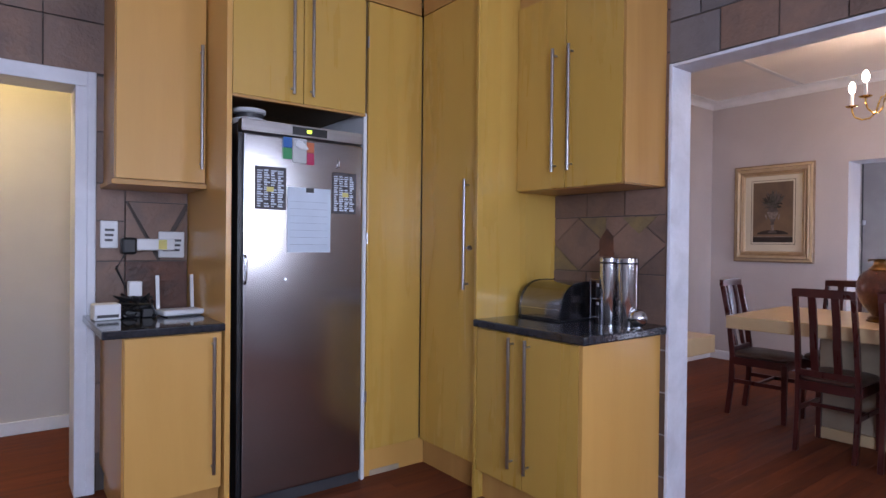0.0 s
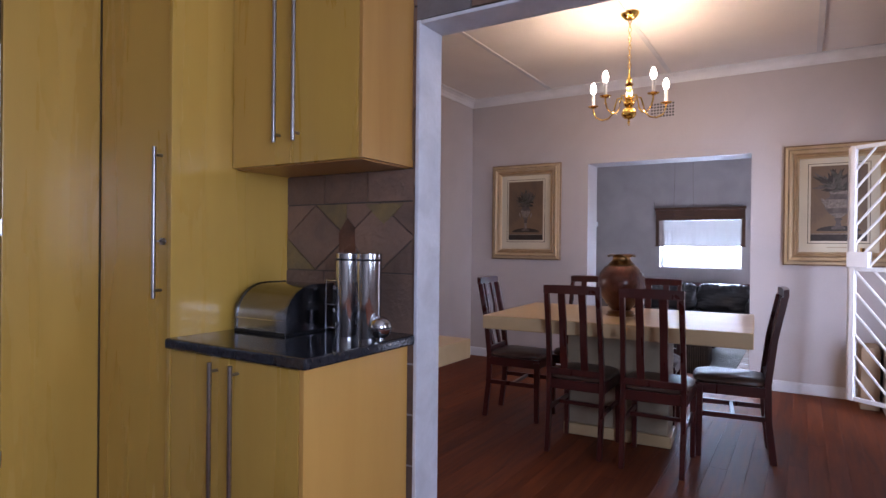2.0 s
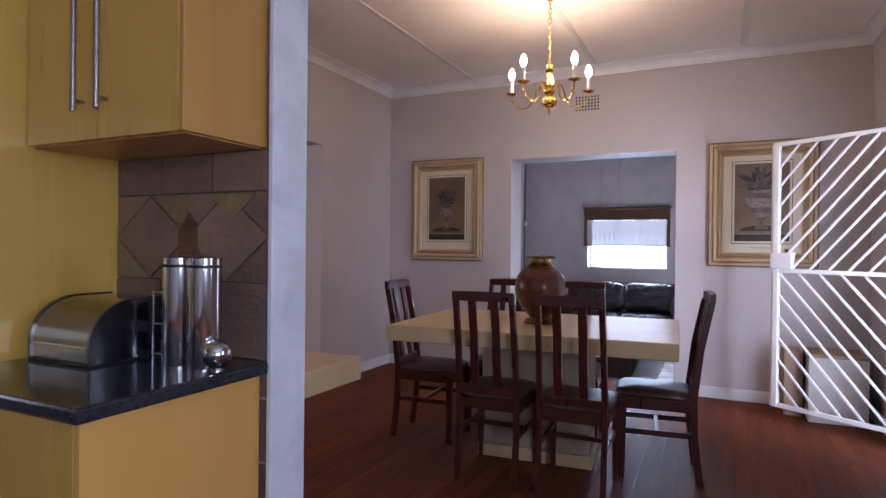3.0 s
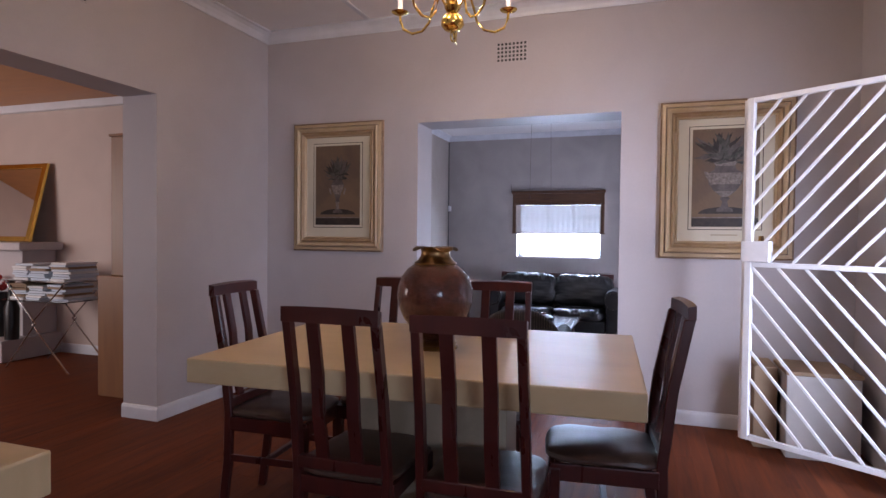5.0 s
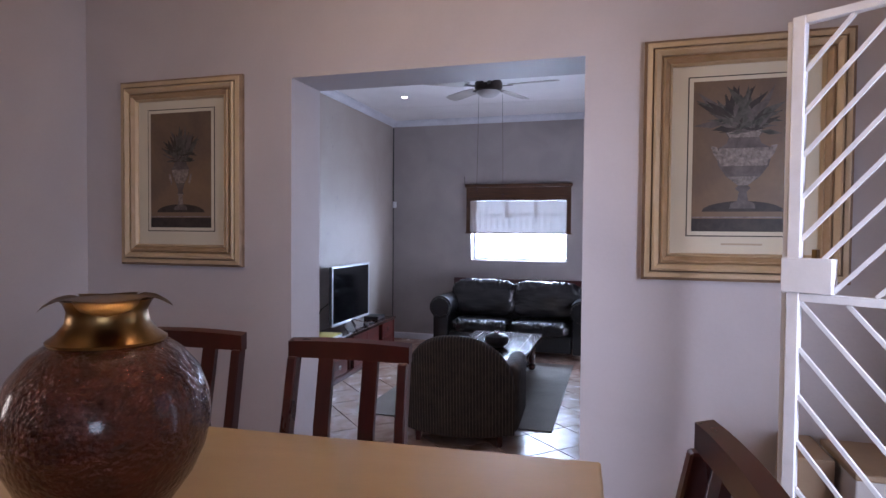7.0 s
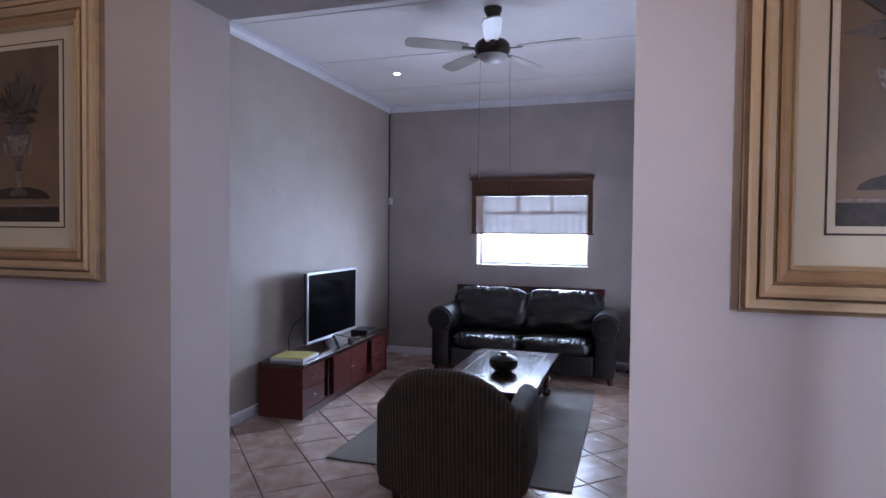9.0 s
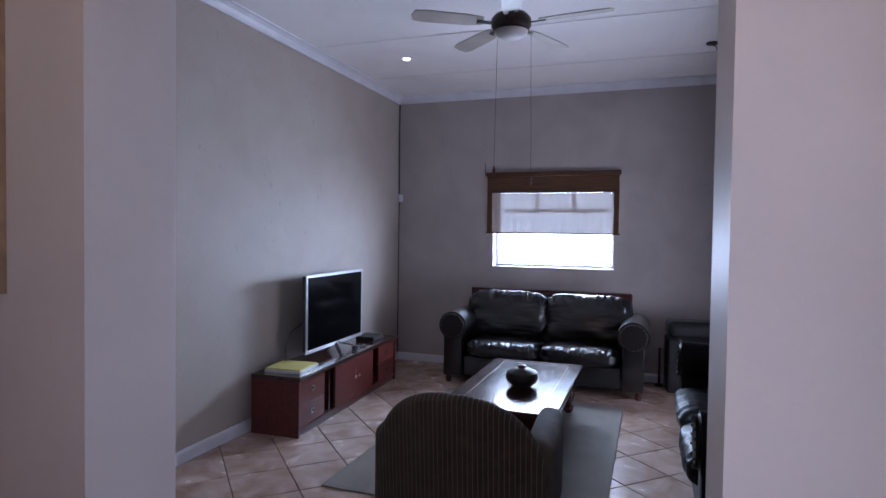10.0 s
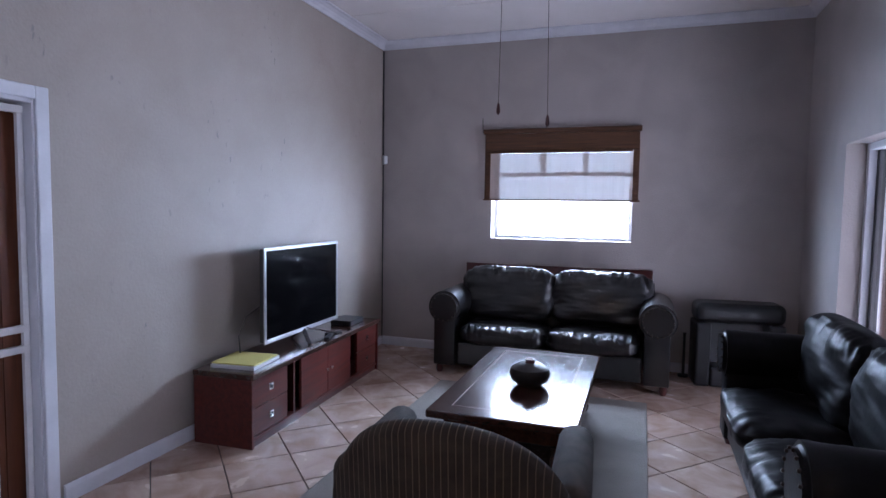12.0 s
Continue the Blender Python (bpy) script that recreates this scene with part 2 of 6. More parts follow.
M_SEPIAD = mat("sepia_dark", (0.04, 0.028, 0.024), 0.5, vary=0.3, scale=30, bump=0)
M_SEPIAL = mat("sepia_silver", (0.27, 0.225, 0.205), 0.5, vary=0.5, scale=55, fine=120, second=(0.10, 0.08, 0.075), bump=0)
M_SEPIAM = mat("sepia_pewter", (0.12, 0.10, 0.092), 0.5, vary=0.5, scale=22, fine=80, second=(0.055, 0.045, 0.042), bump=0)
M_FRAMED = mat("dark_gilt_groove", (0.29, 0.185, 0.11), 0.45, 0.1, vary=0.2, scale=8, fine=70)
M_SEPIAF = mat("sepia_leaf", (0.10, 0.095, 0.080), 0.5, vary=0.4, scale=30, bump=0)
M_LEATH = mat("black_leather", (0.012, 0.011, 0.012), 0.30, vary=0.2, scale=7, fine=34, bump=0.12, depth=0.003, rvary=0.10, coat=0.6)
# Same black leather, its gloss cut to mute window glare on the side sofa.
M_LEATH2 = mat("muted_gloss_leather", (0.011, 0.010, 0.011), 0.40, vary=0.2, scale=7, fine=34, bump=0.06, depth=0.003, rvary=0.14)
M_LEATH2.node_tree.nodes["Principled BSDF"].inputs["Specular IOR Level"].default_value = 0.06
M_WICK = striped("striped_brown_corduroy", (0.050, 0.036, 0.027), (0.14, 0.105, 0.075), 0.024)
M_ARM = mat("brown_corduroy", (0.075, 0.056, 0.045), 0.9, vary=0.25, scale=10, fine=220, bump=0.25)
M_POT = mat("dark_pewter_pot", (0.05, 0.045, 0.042), 0.38, 0.3, vary=0.25, scale=9, bump=0.08)
M_TVS = mat("silver_tv_bezel", (0.52, 0.53, 0.55), 0.3, 0.7, vary=0.03)
M_SCREEN = mat("black_screen", (0.004, 0.004, 0.005), 0.12, vary=0.1, bump=0, rvary=0.03)
M_BLIND = mat("brown_bamboo", (0.115, 0.045, 0.016), 0.5, vary=0.25, scale=3, fine=50, stretch=(1, 1, 22), bump=0.2)
M_WOVEN = woven("woven_reed_blind", (0.34, 0.26, 0.23), 0.012)
M_FANB = mat("pale_fan_blade", (0.48, 0.43, 0.39), 0.4, vary=0.1, scale=4, stretch=(1, 1, 1))
M_FANM = mat("dark_bronze", (0.06, 0.045, 0.038), 0.35, 0.7)
M_FROST = mat("frosted_bowl", (0.50, 0.48, 0.47), 0.35)
M_DOORW = mat("red_brown_door", (0.16, 0.050, 0.022), 0.4, vary=0.2, scale=3, fine=40, stretch=(8, 8, 0.6), second=(0.09, 0.03, 0.015))
M_TAN = mat("tan_wood_cabinet", (0.27, 0.12, 0.042), 0.45, vary=0.1, scale=3, fine=40, stretch=(6, 6, 0.6), second=(0.22, 0.095, 0.034))
M_CARDB = mat("cardboard", (0.34, 0.235, 0.15), 0.8, vary=0.08, scale=5, fine=90)
M_BOXW = mat("pale_card", (0.52, 0.49, 0.47), 0.7, vary=0.06, scale=5, fine=90)
M_ORANGE = mat("orange_pine_ceiling", (0.50, 0.22, 0.06), 0.4, vary=0.12, scale=3, stretch=(8, 1, 1), second=(0.4, 0.16, 0.04))
M_GLASS = glass("window_glass")
M_MIRROR = mat("mirror", (0.85, 0.85, 0.85), 0.03, 1.0, vary=0.01, bump=0, rvary=0.01)
M_YELLOW = mat("yellow_paper", (0.72, 0.65, 0.22), 0.7, vary=0.06)
M_RED = mat("red_petals", (0.45, 0.03, 0.03), 0.6)
M_BULB = glow("lit_bulb", (1.0, 0.86, 0.66), 26.0)
M_SPOT = glow("lit_spot", (1.0, 0.95, 0.9), 14.0)
M_OUT = glow("bright_outdoors", (0.93, 0.96, 1.0), 4.0)
M_LED = glow("green_display", (0.55, 0.85, 0.05), 1.2)
M_BRICK = mat("garden_wall", (0.34, 0.22, 0.17), 0.8)
M_GREEN = mat("shrub_green", (0.06, 0.10, 0.04), 0.7, vary=0.4, scale=20)



def scuffed(m, dark):
    """Adds small dark scratches and knocks to a plaster."""
    n, l = m.node_tree.nodes, m.node_tree.links
    b = n["Principled BSDF"]
    old = b.inputs["Base Color"].links[0].from_socket
    tc, mp, nz, nz2, mr, mr2, mu, mx = (n.new(k) for k in ("ShaderNodeTexCoord", "ShaderNodeMapping", "ShaderNodeTexNoise", "ShaderNodeTexNoise", "ShaderNodeMapRange", "ShaderNodeMapRange", "ShaderNodeMath", "ShaderNodeMixRGB"))
    mp.inputs["Scale"].default_value = (1.6, 1.6, 0.7)
    l.new(tc.outputs["Object"], mp.inputs["Vector"])
    for q, s in ((nz, 14.0), (nz2, 1.3)):
        q.inputs["Scale"].default_value, q.inputs["Detail"].default_value = s, 3
        l.new(mp.outputs[0], q.inputs["Vector"])
    for q, src, lo, hi in ((mr, nz, 0.66, 0.72), (mr2, nz2, 0.50, 0.62)):
        l.new(src.outputs["Fac"], q.inputs["Value"])
        q.inputs["From Min"].default_value, q.inputs["From Max"].default_value = lo, hi
    mu.operation = "MULTIPLY"
    l.new(mr.outputs[0], mu.inputs[0])
    l.new(mr2.outputs[0], mu.inputs[1])
    l.new(mu.outputs[0], mx.inputs[0])
    l.new(old, mx.inputs[1])
    mx.inputs[2].default_value = rgb(dark)
    l.new(mx.outputs[0], b.inputs["Base Color"])


scuffed(M_LIVL, (0.25, 0.23, 0.22))


# ---- builders ----
def make(name, bm, material, smooth=False):
    me = bpy.data.meshes.new(name)
    bmesh.ops.recalc_face_normals(bm, faces=bm.faces)
    bm.to_mesh(me)
    bm.free()
    if smooth:
        for p in me.polygons:
            p.use_smooth = True
        me.set_sharp_from_angle(angle=radians(40))
    me.materials.append(material)
    return new(name, me)


def thing(name, at, turn, label, category, group=""):
    """An Empty at the base of a thing; its parts hang from it."""
    ob = new(name)
    ob.empty_display_size = 0.1
    ob.matrix_basis = pose(at[0], at[1], at[2], 0, 0, turn)
    return tagged(ob, label, category, group)


def part(name, bm, material, parent, label="", smooth=False):
    ob = make(name, bm, material, smooth)
    ob.parent = parent
    return tagged(ob, label)


def solo(name, bm, material, label, category, at=(0, 0, 0), turn=0, smooth=False, group="", kind=""):
    ob = make(name, bm, material, smooth)
    ob.matrix_basis = pose(at[0], at[1], at[2], 0, 0, turn)
    return tagged(ob, label, category, group, kind)


def structure(name, bm, material, label="", smooth=False):
    return tagged(make(name, bm, material, smooth), label, kind="structure")


def box(x0, y0, z0, x1, y1, z1, bevel=0.0, bm=None, seg=2):
    out = bm or bmesh.new()
    tmp = bmesh.new()
    bmesh.ops.create_cube(tmp, size=1)
    bmesh.ops.transform(tmp, verts=tmp.verts, matrix=Matrix.Translation(((x0 + x1) / 2, (y0 + y1) / 2, (z0 + z1) / 2)) @ Matrix.Diagonal((abs(x1 - x0), abs(y1 - y0), abs(z1 - z0), 1)))
    if bevel:
        bmesh.ops.bevel(tmp, geom=tmp.edges[:], offset=bevel, segments=seg, affect="EDGES", profile=0.5)
    join(out, tmp)
    return out


def join(out, tmp, m=None):
    if m is not None:
        bmesh.ops.transform(tmp, verts=tmp.verts, matrix=m)
    index = {v: out.verts.new(v.co) for v in tmp.verts}
    for f in tmp.faces:
        out.faces.new([index[v] for v in f.verts])
    tmp.free()
    return out


def lathe(profile, steps=32, at=(0, 0, 0), bm=None):
    """A turned body: (radius, height) from bottom to top."""
    out = bm or bmesh.new()
    rings = []
    for r, z in profile:
        rings.append([out.verts.new((at[0] + max(r, 0.0005) * math.cos(2 * math.pi * k / steps), at[1] + max(r, 0.0005) * math.sin(2 * math.pi * k / steps), at[2] + z)) for k in range(steps)])
    for a, b in zip(rings, rings[1:]):
        for k in range(steps):
            out.faces.new((a[k], a[(k + 1) % steps], b[(k + 1) % steps], b[k]))
    out.faces.new(rings[0][::-1])
    out.faces.new(rings[-1])
    return out


def tube(points, r, steps=8, bm=None):
    """A round bar through points; r may be a list of radii."""
    out = bm or bmesh.new()
    pts = [Vector(p) for p in points]
    rings = []
    for i, p in enumerate(pts):
        d = (pts[min(i + 1, len(pts) - 1)] - pts[max(i - 1, 0)]).normalized()
        a = d.cross(Vector((0, 0, 1)) if abs(d.z) < 0.9 else Vector((1, 0, 0))).normalized()
        b = d.cross(a)
        rad = r[i] if isinstance(r, (list, tuple)) else r
        rings.append([out.verts.new(p + rad * (math.cos(2 * math.pi * k / steps) * a + math.sin(2 * math.pi * k / steps) * b)) for k in range(steps)])
    for a, b in zip(rings, rings[1:]):
        for k in range(steps):
            out.faces.new((a[k], a[(k + 1) % steps], b[(k + 1) % steps], b[k]))
    out.faces.new(rings[0][::-1])
    out.faces.new(rings[-1])
    return out


def beam(p, q, w, d, bm=None, up=(0, 0, 1)):
    """A square bar from p to q, w wide and d deep."""
    out = bm or bmesh.new()
    p, q = Vector(p), Vector(q)
    axis = (q - p).normalized()
    side = axis.cross(Vector(up))
    if side.length < 1e-4:
        side = axis.cross(Vector((1, 0, 0)))
    side.normalize()
    top = side.cross(axis)
    vs = [[out.verts.new(c + side * (w / 2) * sx + top * (d / 2) * sy) for sx, sy in ((-1, -1), (1, -1), (1, 1), (-1, 1))] for c in (p, q)]
    for k in range(4):
        out.faces.new((vs[0][k], vs[0][(k + 1) % 4], vs[1][(k + 1) % 4], vs[1][k]))
    out.faces.new(vs[0][::-1])
    out.faces.new(vs[1])
    return out


def prism(poly, place, thick):
    """A flat polygon given as (a, b) points, put in space by place(a, b, height), with a thickness."""
    out = bmesh.new()
    lo = [out.verts.new(place(a, b, 0)) for a, b in poly]
    hi = [out.verts.new(place(a, b, thick)) for a, b in poly]
    out.faces.new(lo[::-1])
    out.faces.new(hi)
    for k in range(len(poly)):
        out.faces.new((lo[k], lo[(k + 1) % len(poly)], hi[(k + 1) % len(poly)], hi[k]))
    return out


def cushion(w, d, h, wrinkle=0.012, seed=0, puff=0.35, n=18, pleat=0.0):
    """A soft pad with a crowned top, rounded rim and creases; it sits on z = 0."""
    out = bmesh.new()
    tmp = bmesh.new()
    bmesh.ops.create_cube(tmp, size=2)
    bmesh.ops.subdivide_edges(tmp, edges=tmp.edges[:], cuts=n, use_grid_fill=True)
    e = 5.0
    for v in tmp.verts:
        x, y, z = v.co
        s = (abs(x) ** e + abs(y) ** e + abs(z) ** 3.2) ** (1 / 4.2)
        x, y, z = x / max(s, 1), y / max(s, 1), z / max(s, 1)
        crown = 1 + puff * (1 - x * x) * (1 - y * y)
        k = noise.noise(Vector((x * 2.2 + seed, y * 2.2, z * 2.0))) + (0.15 if pleat else 0.6) * noise.noise(Vector((x * 9 + seed, y * 3.2, z * 4)))
        edge = max(abs(x), abs(y))
        k += abs(pleat) * (1 - 2.4 * abs(noise.noise(Vector((x * 1.6 + seed, y * 9, seed))))) * min(1, max(0, ((x if pleat > 0 else -x) - 0.35) * 2.5))
        z2 = (z * crown + 1) / 2 * h / (1 + puff * 0.6)
        v.co = (x * w / 2 * (1 + 0.02 * k), y * d / 2 * (1 + 0.03 * k), max(0, z2 + (wrinkle * k * (0.5 + edge) if z > 0 else 0)))
    return join(out, tmp)


# ---- structure ----
FL = -0.36          # living room floor
CD, CL, CK = 2.93, 3.03, 2.95   # ceilings: dining, living, kitchen


def wall(name, pieces, material, label):
    bm = bmesh.new()
    for p in pieces:
        box(*p, bm=bm)
    return structure(name, bm, material, label)


# wall between kitchen and dining room, with the wide opening
wall("wall_kitchen_dining", [(2.42, 1.975, 0, 2.55, 3.98, CD + 0.1), (2.42, -0.45, 2.115, 2.55, 1.975, CD + 0.1), (2.42, -1.75, 0, 2.55, -0.45, 1.05), (2.42, -1.75, 2.25, 2.55, -0.45, CD + 0.1), (2.42, -0.56, 1.05, 2.55, -0.45, 2.25), (2.42, -1.75, 1.05, 2.55, -1.65, 2.25)], M_WALL, "plain plaster wall with a wide opening")
structure("opening_lining", box(2.395, 1.955, 0.0, 2.555, 1.974, 2.114, 0.004), M_JAMB, "chipped white painted lining of the opening")
structure("opening_head_lining", box(2.397, -0.45, 2.098, 2.553, 1.954, 2.113, 0.003), M_JAMB, "painted underside of the opening")
# dining room
wall("wall_dining_east", [(6.52, 2.61, 0, 6.83, 3.98, 3.1), (6.52, 1.105, 2.12, 6.83, 2.61, 3.1), (6.52, -0.6, 0, 6.83, 1.105, 3.1), (6.52, -0.6, FL - 0.2, 6.83, 4.64, -0.001)], M_WALL, "lilac grey plaster wall with an opening")
wall("wall_dining_north", [(5.32, 3.98, 0, 6.83, 4.27, 3.1), (3.55, 3.98, 2.16, 5.32, 4.27, 3.1), (2.42, 3.98, 0, 3.55, 4.27, 3.1)], M_WALL, "lilac grey plaster wall with an opening")
wall("wall_dining_south", [(2.55, -0.55, 0, 4.67, -0.30, 3.1), (4.67, -0.55, 2.06, 5.58, -0.30, 3.1), (5.58, -0.55, 0, 6.52, -0.30, 3.1)], M_WALL, "lilac grey plaster wall with a doorway")
structure("ceiling_dining", box(2.55, -0.55, CD, 6.52, 3.98, CD + 0.08), M_CEIL, "white boarded ceiling")
# living room, two steps lower
wall("wall_living_north", [(8.46, 4.34, FL - 0.1, 12.9, 4.64, 3.15), (7.55, 4.34, 1.74, 8.46, 4.64, 3.15), (6.83, 4.34, FL - 0.1, 7.55, 4.64, 3.15)], M_LIVL, "worn grey plaster wall with scuffs, warm dim light in its colour")
wall("wall_living_east", [(12.43, 0.0, FL - 0.1, 12.73, 1.64, 3.15), (12.43, 3.07, FL - 0.1, 12.73, 4.34, 3.15), (12.43, 1.64, FL - 0.1, 12.73, 3.07, 0.895), (12.43, 1.64, 1.97, 12.73, 3.07, 3.15)], M_LIV, "grey plaster wall with a window")
wall("wall_living_south", [(11.36, -0.13, FL - 0.1, 12.43, 0.15, 3.15), (9.45, -0.13, 1.72, 11.36, 0.15, 3.15), (6.83, -0.13, FL - 0.1, 9.45, 0.15, 3.15)], M_LIV, "grey plaster wall with a sliding door opening")
structure("ceiling_living", box(6.83, -0.13, CL, 12.43, 4.34, CL + 0.08), M_CEIL, "white boarded ceiling")
structure("living_wall_over_opening", box(6.832, 0.15, 3.0, 6.85, 4.34, 3.05), M_LIV)
# kitchen
wall("wall_kitchen_north", [(0.31, 3.87, 0, 2.42, 4.05, 3.05), (-0.62, 3.87, 2.11, 0.31, 4.05, 3.05), (-2.3, 3.87, 0, -0.62, 4.05, 3.05)], M_GROUT, "kitchen wall faced with slate")
wall("wall_kitchen_west", [(-2.3, 2.0, 0, -2.1, 3.87, 3.05), (-2.3, -1.75, 0, -2.1, 2.0, 3.05)], M_WALLK, "plain kitchen wall")
wall("wall_kitchen_south", [(-2.3, -1.95, 0, -1.5, -1.75, 3.05), (0.3, -1.95, 0, 2.61, -1.75, 3.05), (-1.5, -1.95, 0, 0.3, -1.75, 1.0), (-1.5, -1.95, 2.25, 0.3, -1.75, 3.05)], M_WALLK, "plain kitchen wall with a window")
structure("ceiling_kitchen", box(-2.3, -1.95, CK, 2.42, 3.87, CK + 0.06), M_CEIL, "white ceiling")
# hall beyond the kitchen door
wall("wall_hall", [(-2.3, 5.18, 0, 2.42, 5.3, 3.05), (-2.42, 4.05, 0, -2.3, 5.3, 3.05), (2.30, 4.27, 0, 2.42, 5.18, 3.05)], M_WALLK, "beige hall wall")
structure("ceiling_hall", box(-2.3, 4.05, 2.75, 2.42, 5.18, 2.81), M_CEIL)
structure("baseboard_hall", box(-2.3, 5.155, 0, 2.3, 5.179, 0.085, 0.004), M_WHITE)
# lounge seen through the side opening
wall("wall_lounge", [(6.75, 4.27, 0, 6.9, 9.6, 3.0), (2.42, 9.45, 0, 6.75, 9.6, 3.0), (2.25, 4.27, 0, 2.42, 9.6, 3.0)], M_LOUNGE, "pinkish beige lounge wall")
structure("ceiling_lounge", box(2.42, 4.27, 2.58, 6.75, 9.45, 2.66), M_ORANGE, "orange pine boarded ceiling")
structure("trim_lounge_ceiling", box(6.69, 4.28, 2.50, 6.749, 9.44, 2.579, 0.006), M_WHITE)

# floors
structure("floor", box(-2.3, -1.95, -0.12, 6.52, 9.6, -0.018), M_SUBFL, "red-brown polished timber floor")
structure("floor_living", box(6.83, -0.13, FL - 0.2, 12.43, 4.34, FL - 0.012), M_TGROUT, "diagonally laid cream and terracotta tiles")
structure("step_dining_edge", box(6.50, 1.106, -0.06, 6.86, 2.609, 0.0, 0.006), M_PLANK, "timber threshold")
structure("step_living", box(6.83, 1.106, FL - 0.01, 7.13, 2.609, FL / 2, 0.008), M_TILE, "tiled step down")


def rail(name, pts, profile, material, label=""):
    """Sweeps a profile (outward, up) along a straight wall line; pts: start, end, inward normal."""
    (x0, y0), (x1, y1), (nx, ny), z = pts
    bm = bmesh.new()
    ends = [[bm.verts.new((x + nx * o, y + ny * o, z + h)) for o, h in profile] for x, y in ((x0, y0), (x1, y1))]
    k = len(profile)
    for i in range(k):
        bm.faces.new((ends[0][i], ends[0][(i + 1) % k], ends[1][(i + 1) % k], ends[1][i]))
    bm.faces.new(ends[0][::-1])
    bm.faces.new(ends[1])
    return structure(name, bm, material, label)


COVE = [(0.001, -0.001), (0.001, -0.085), (0.012, -0.085), (0.018, -0.06), (0.035, -0.034), (0.062, -0.016), (0.085, -0.012), (0.085, -0.001)]
rail("trim_cornice_dining_east", ((6.52, -0.3), (6.52, 3.98), (-1, 0), CD), COVE, M_WHITE, "white coved cornice")
rail("trim_cornice_dining_north", ((2.55, 3.98), (6.52, 3.98), (0, -1), CD), COVE, M_WHITE, "white coved cornice")
rail("trim_cornice_dining_south", ((2.55, -0.3), (6.52, -0.3), (0, 1), CD), COVE, M_WHITE, "white coved cornice")
rail("trim_cornice_dining_west", ((2.55, -0.3), (2.55, 3.98), (1, 0), CD), COVE, M_WHITE, "white coved cornice")
rail("trim_cornice_living_east", ((12.43, 0.15), (12.43, 4.34), (-1, 0), CL), COVE, M_WHITE, "white coved cornice")
rail("trim_cornice_living_north", ((6.83, 4.34), (12.43, 4.34), (0, -1), CL), COVE, M_WHITE, "white coved cornice")
rail("trim_cornice_living_south", ((6.83, 0.15), (12.43, 0.15), (0, 1), CL), COVE, M_WHITE, "white coved cornice")
SKIRT = [(0.001, 0.001), (0.018, 0.001), (0.018, 0.075), (0.012, 0.092), (0.001, 0.095)]
for nm, pts in (("dining_east", ((6.52, 2.61), (6.52, 3.98), (-1, 0), 0)), ("dining_east_b", ((6.52, -0.3), (6.52, 1.105), (-1, 0), 0)),
                ("dining_north", ((5.32, 3.98), (6.50, 3.98), (0, -1), 0)), ("dining_north_end", ((5.32, 3.962), (5.32, 4.27), (-1, 0), 0)),
                ("dining_south", ((5.62, -0.3), (6.5, -0.3), (0, 1), 0)), ("lounge_east", ((6.75, 4.27), (6.75, 9.45), (-1, 0), 0)),
                ("living_east", ((12.43, 0.15), (12.43, 4.32), (-1, 0), FL)), ("living_north", ((8.50, 4.34), (12.41, 4.34), (0, -1), FL)),
                ("living_south", ((11.38, 0.15), (12.41, 0.15), (0, 1), FL))):
    rail("baseboard_" + nm, pts, SKIRT, M_WHITE, "white painted skirting board")
# cover strips of the ceiling boards
for k, y in enumerate((0.60, 1.80, 3.00)):
    structure("trim_ceiling_strip_%d" % (k + 1), box(2.7, y - 0.02, CD - 0.010, 6.43, y + 0.02, CD - 0.001, 0.003), M_WHITE)
for k, x in enumerate((7.9, 9.1, 10.3, 11.5)):
    structure("trim_living_ceiling_strip_%d" % (k + 1), box(x - 0.018, 0.24, CL - 0.007, x + 0.018, 4.25, CL - 0.001, 0.002), M_CEIL)

# ---- kitchen ----
YF, XT, XB = 3.20, 1.87, 1.84     # fronts: fridge row, tall cupboard, base cupboard


def bar_handle(x, y, z0, z1, parent, way):
    """A long round bar handle standing off a door; way: outward."""
    bm = tube([(x + way[0] * 0.032, y + way[1] * 0.032, z0), (x + way[0] * 0.032, y + way[1] * 0.032, z1)], 0.0078, 10)
    for z in (z0 + 0.03, z1 - 0.03):
        tube([(x, y, z), (x + way[0] * 0.034, y + way[1] * 0.034, z)], 0.0055, 8, bm)
    return part("handle", bm, M_STEEL, parent, "brushed steel bar handle", True)


def door_leaf(parent, b, material, name="door"):
    return part(name, box(*b, 0.002), material, parent)


# left base cupboard with its own worktop
c = thing("base_cabinet", (0, 0, 0), 0, "narrow maple veneer base cupboard beside the kitchen door", "cabinet")
part("body", box(0.35, YF + 0.022, 0.14, 0.762, 3.868, 0.862), M_MAPLEO, c)
d = door_leaf(c, (0.357, YF, 0.145, 0.755, YF + 0.019, 0.858), M_MAPLE)
bar_handle(0.715, YF, 0.22, 0.84, d, (0, -1))
part("plinth", box(0.37, YF + 0.06, 0.0, 0.762, 3.86, 0.138), M_MAPLEO, c)
solo("worktop", box(0.27, YF - 0.03, 0.866, 0.765, 3.86, 0.902, 0.006), M_GRAN, "short black polished granite worktop", "worktop")
c = thing("wall_cabinet", (0, 0, 0), 0, "tall maple veneer wall cupboard above the worktop", "cabinet")
part("body", box(0.36, 3.522, 1.56, 0.764, 3.868, 2.9), M_MAPLEO, c)
d = door_leaf(c, (0.365, 3.50, 1.565, 0.760, 3.52, 2.62), M_MAPLE)
bar_handle(0.735, 3.50, 1.63, 2.24, d, (0, -1))
part("light_rail", box(0.345, 3.49, 1.535, 0.764, 3.868, 1.558, 0.003), M_MAPLEO, c)
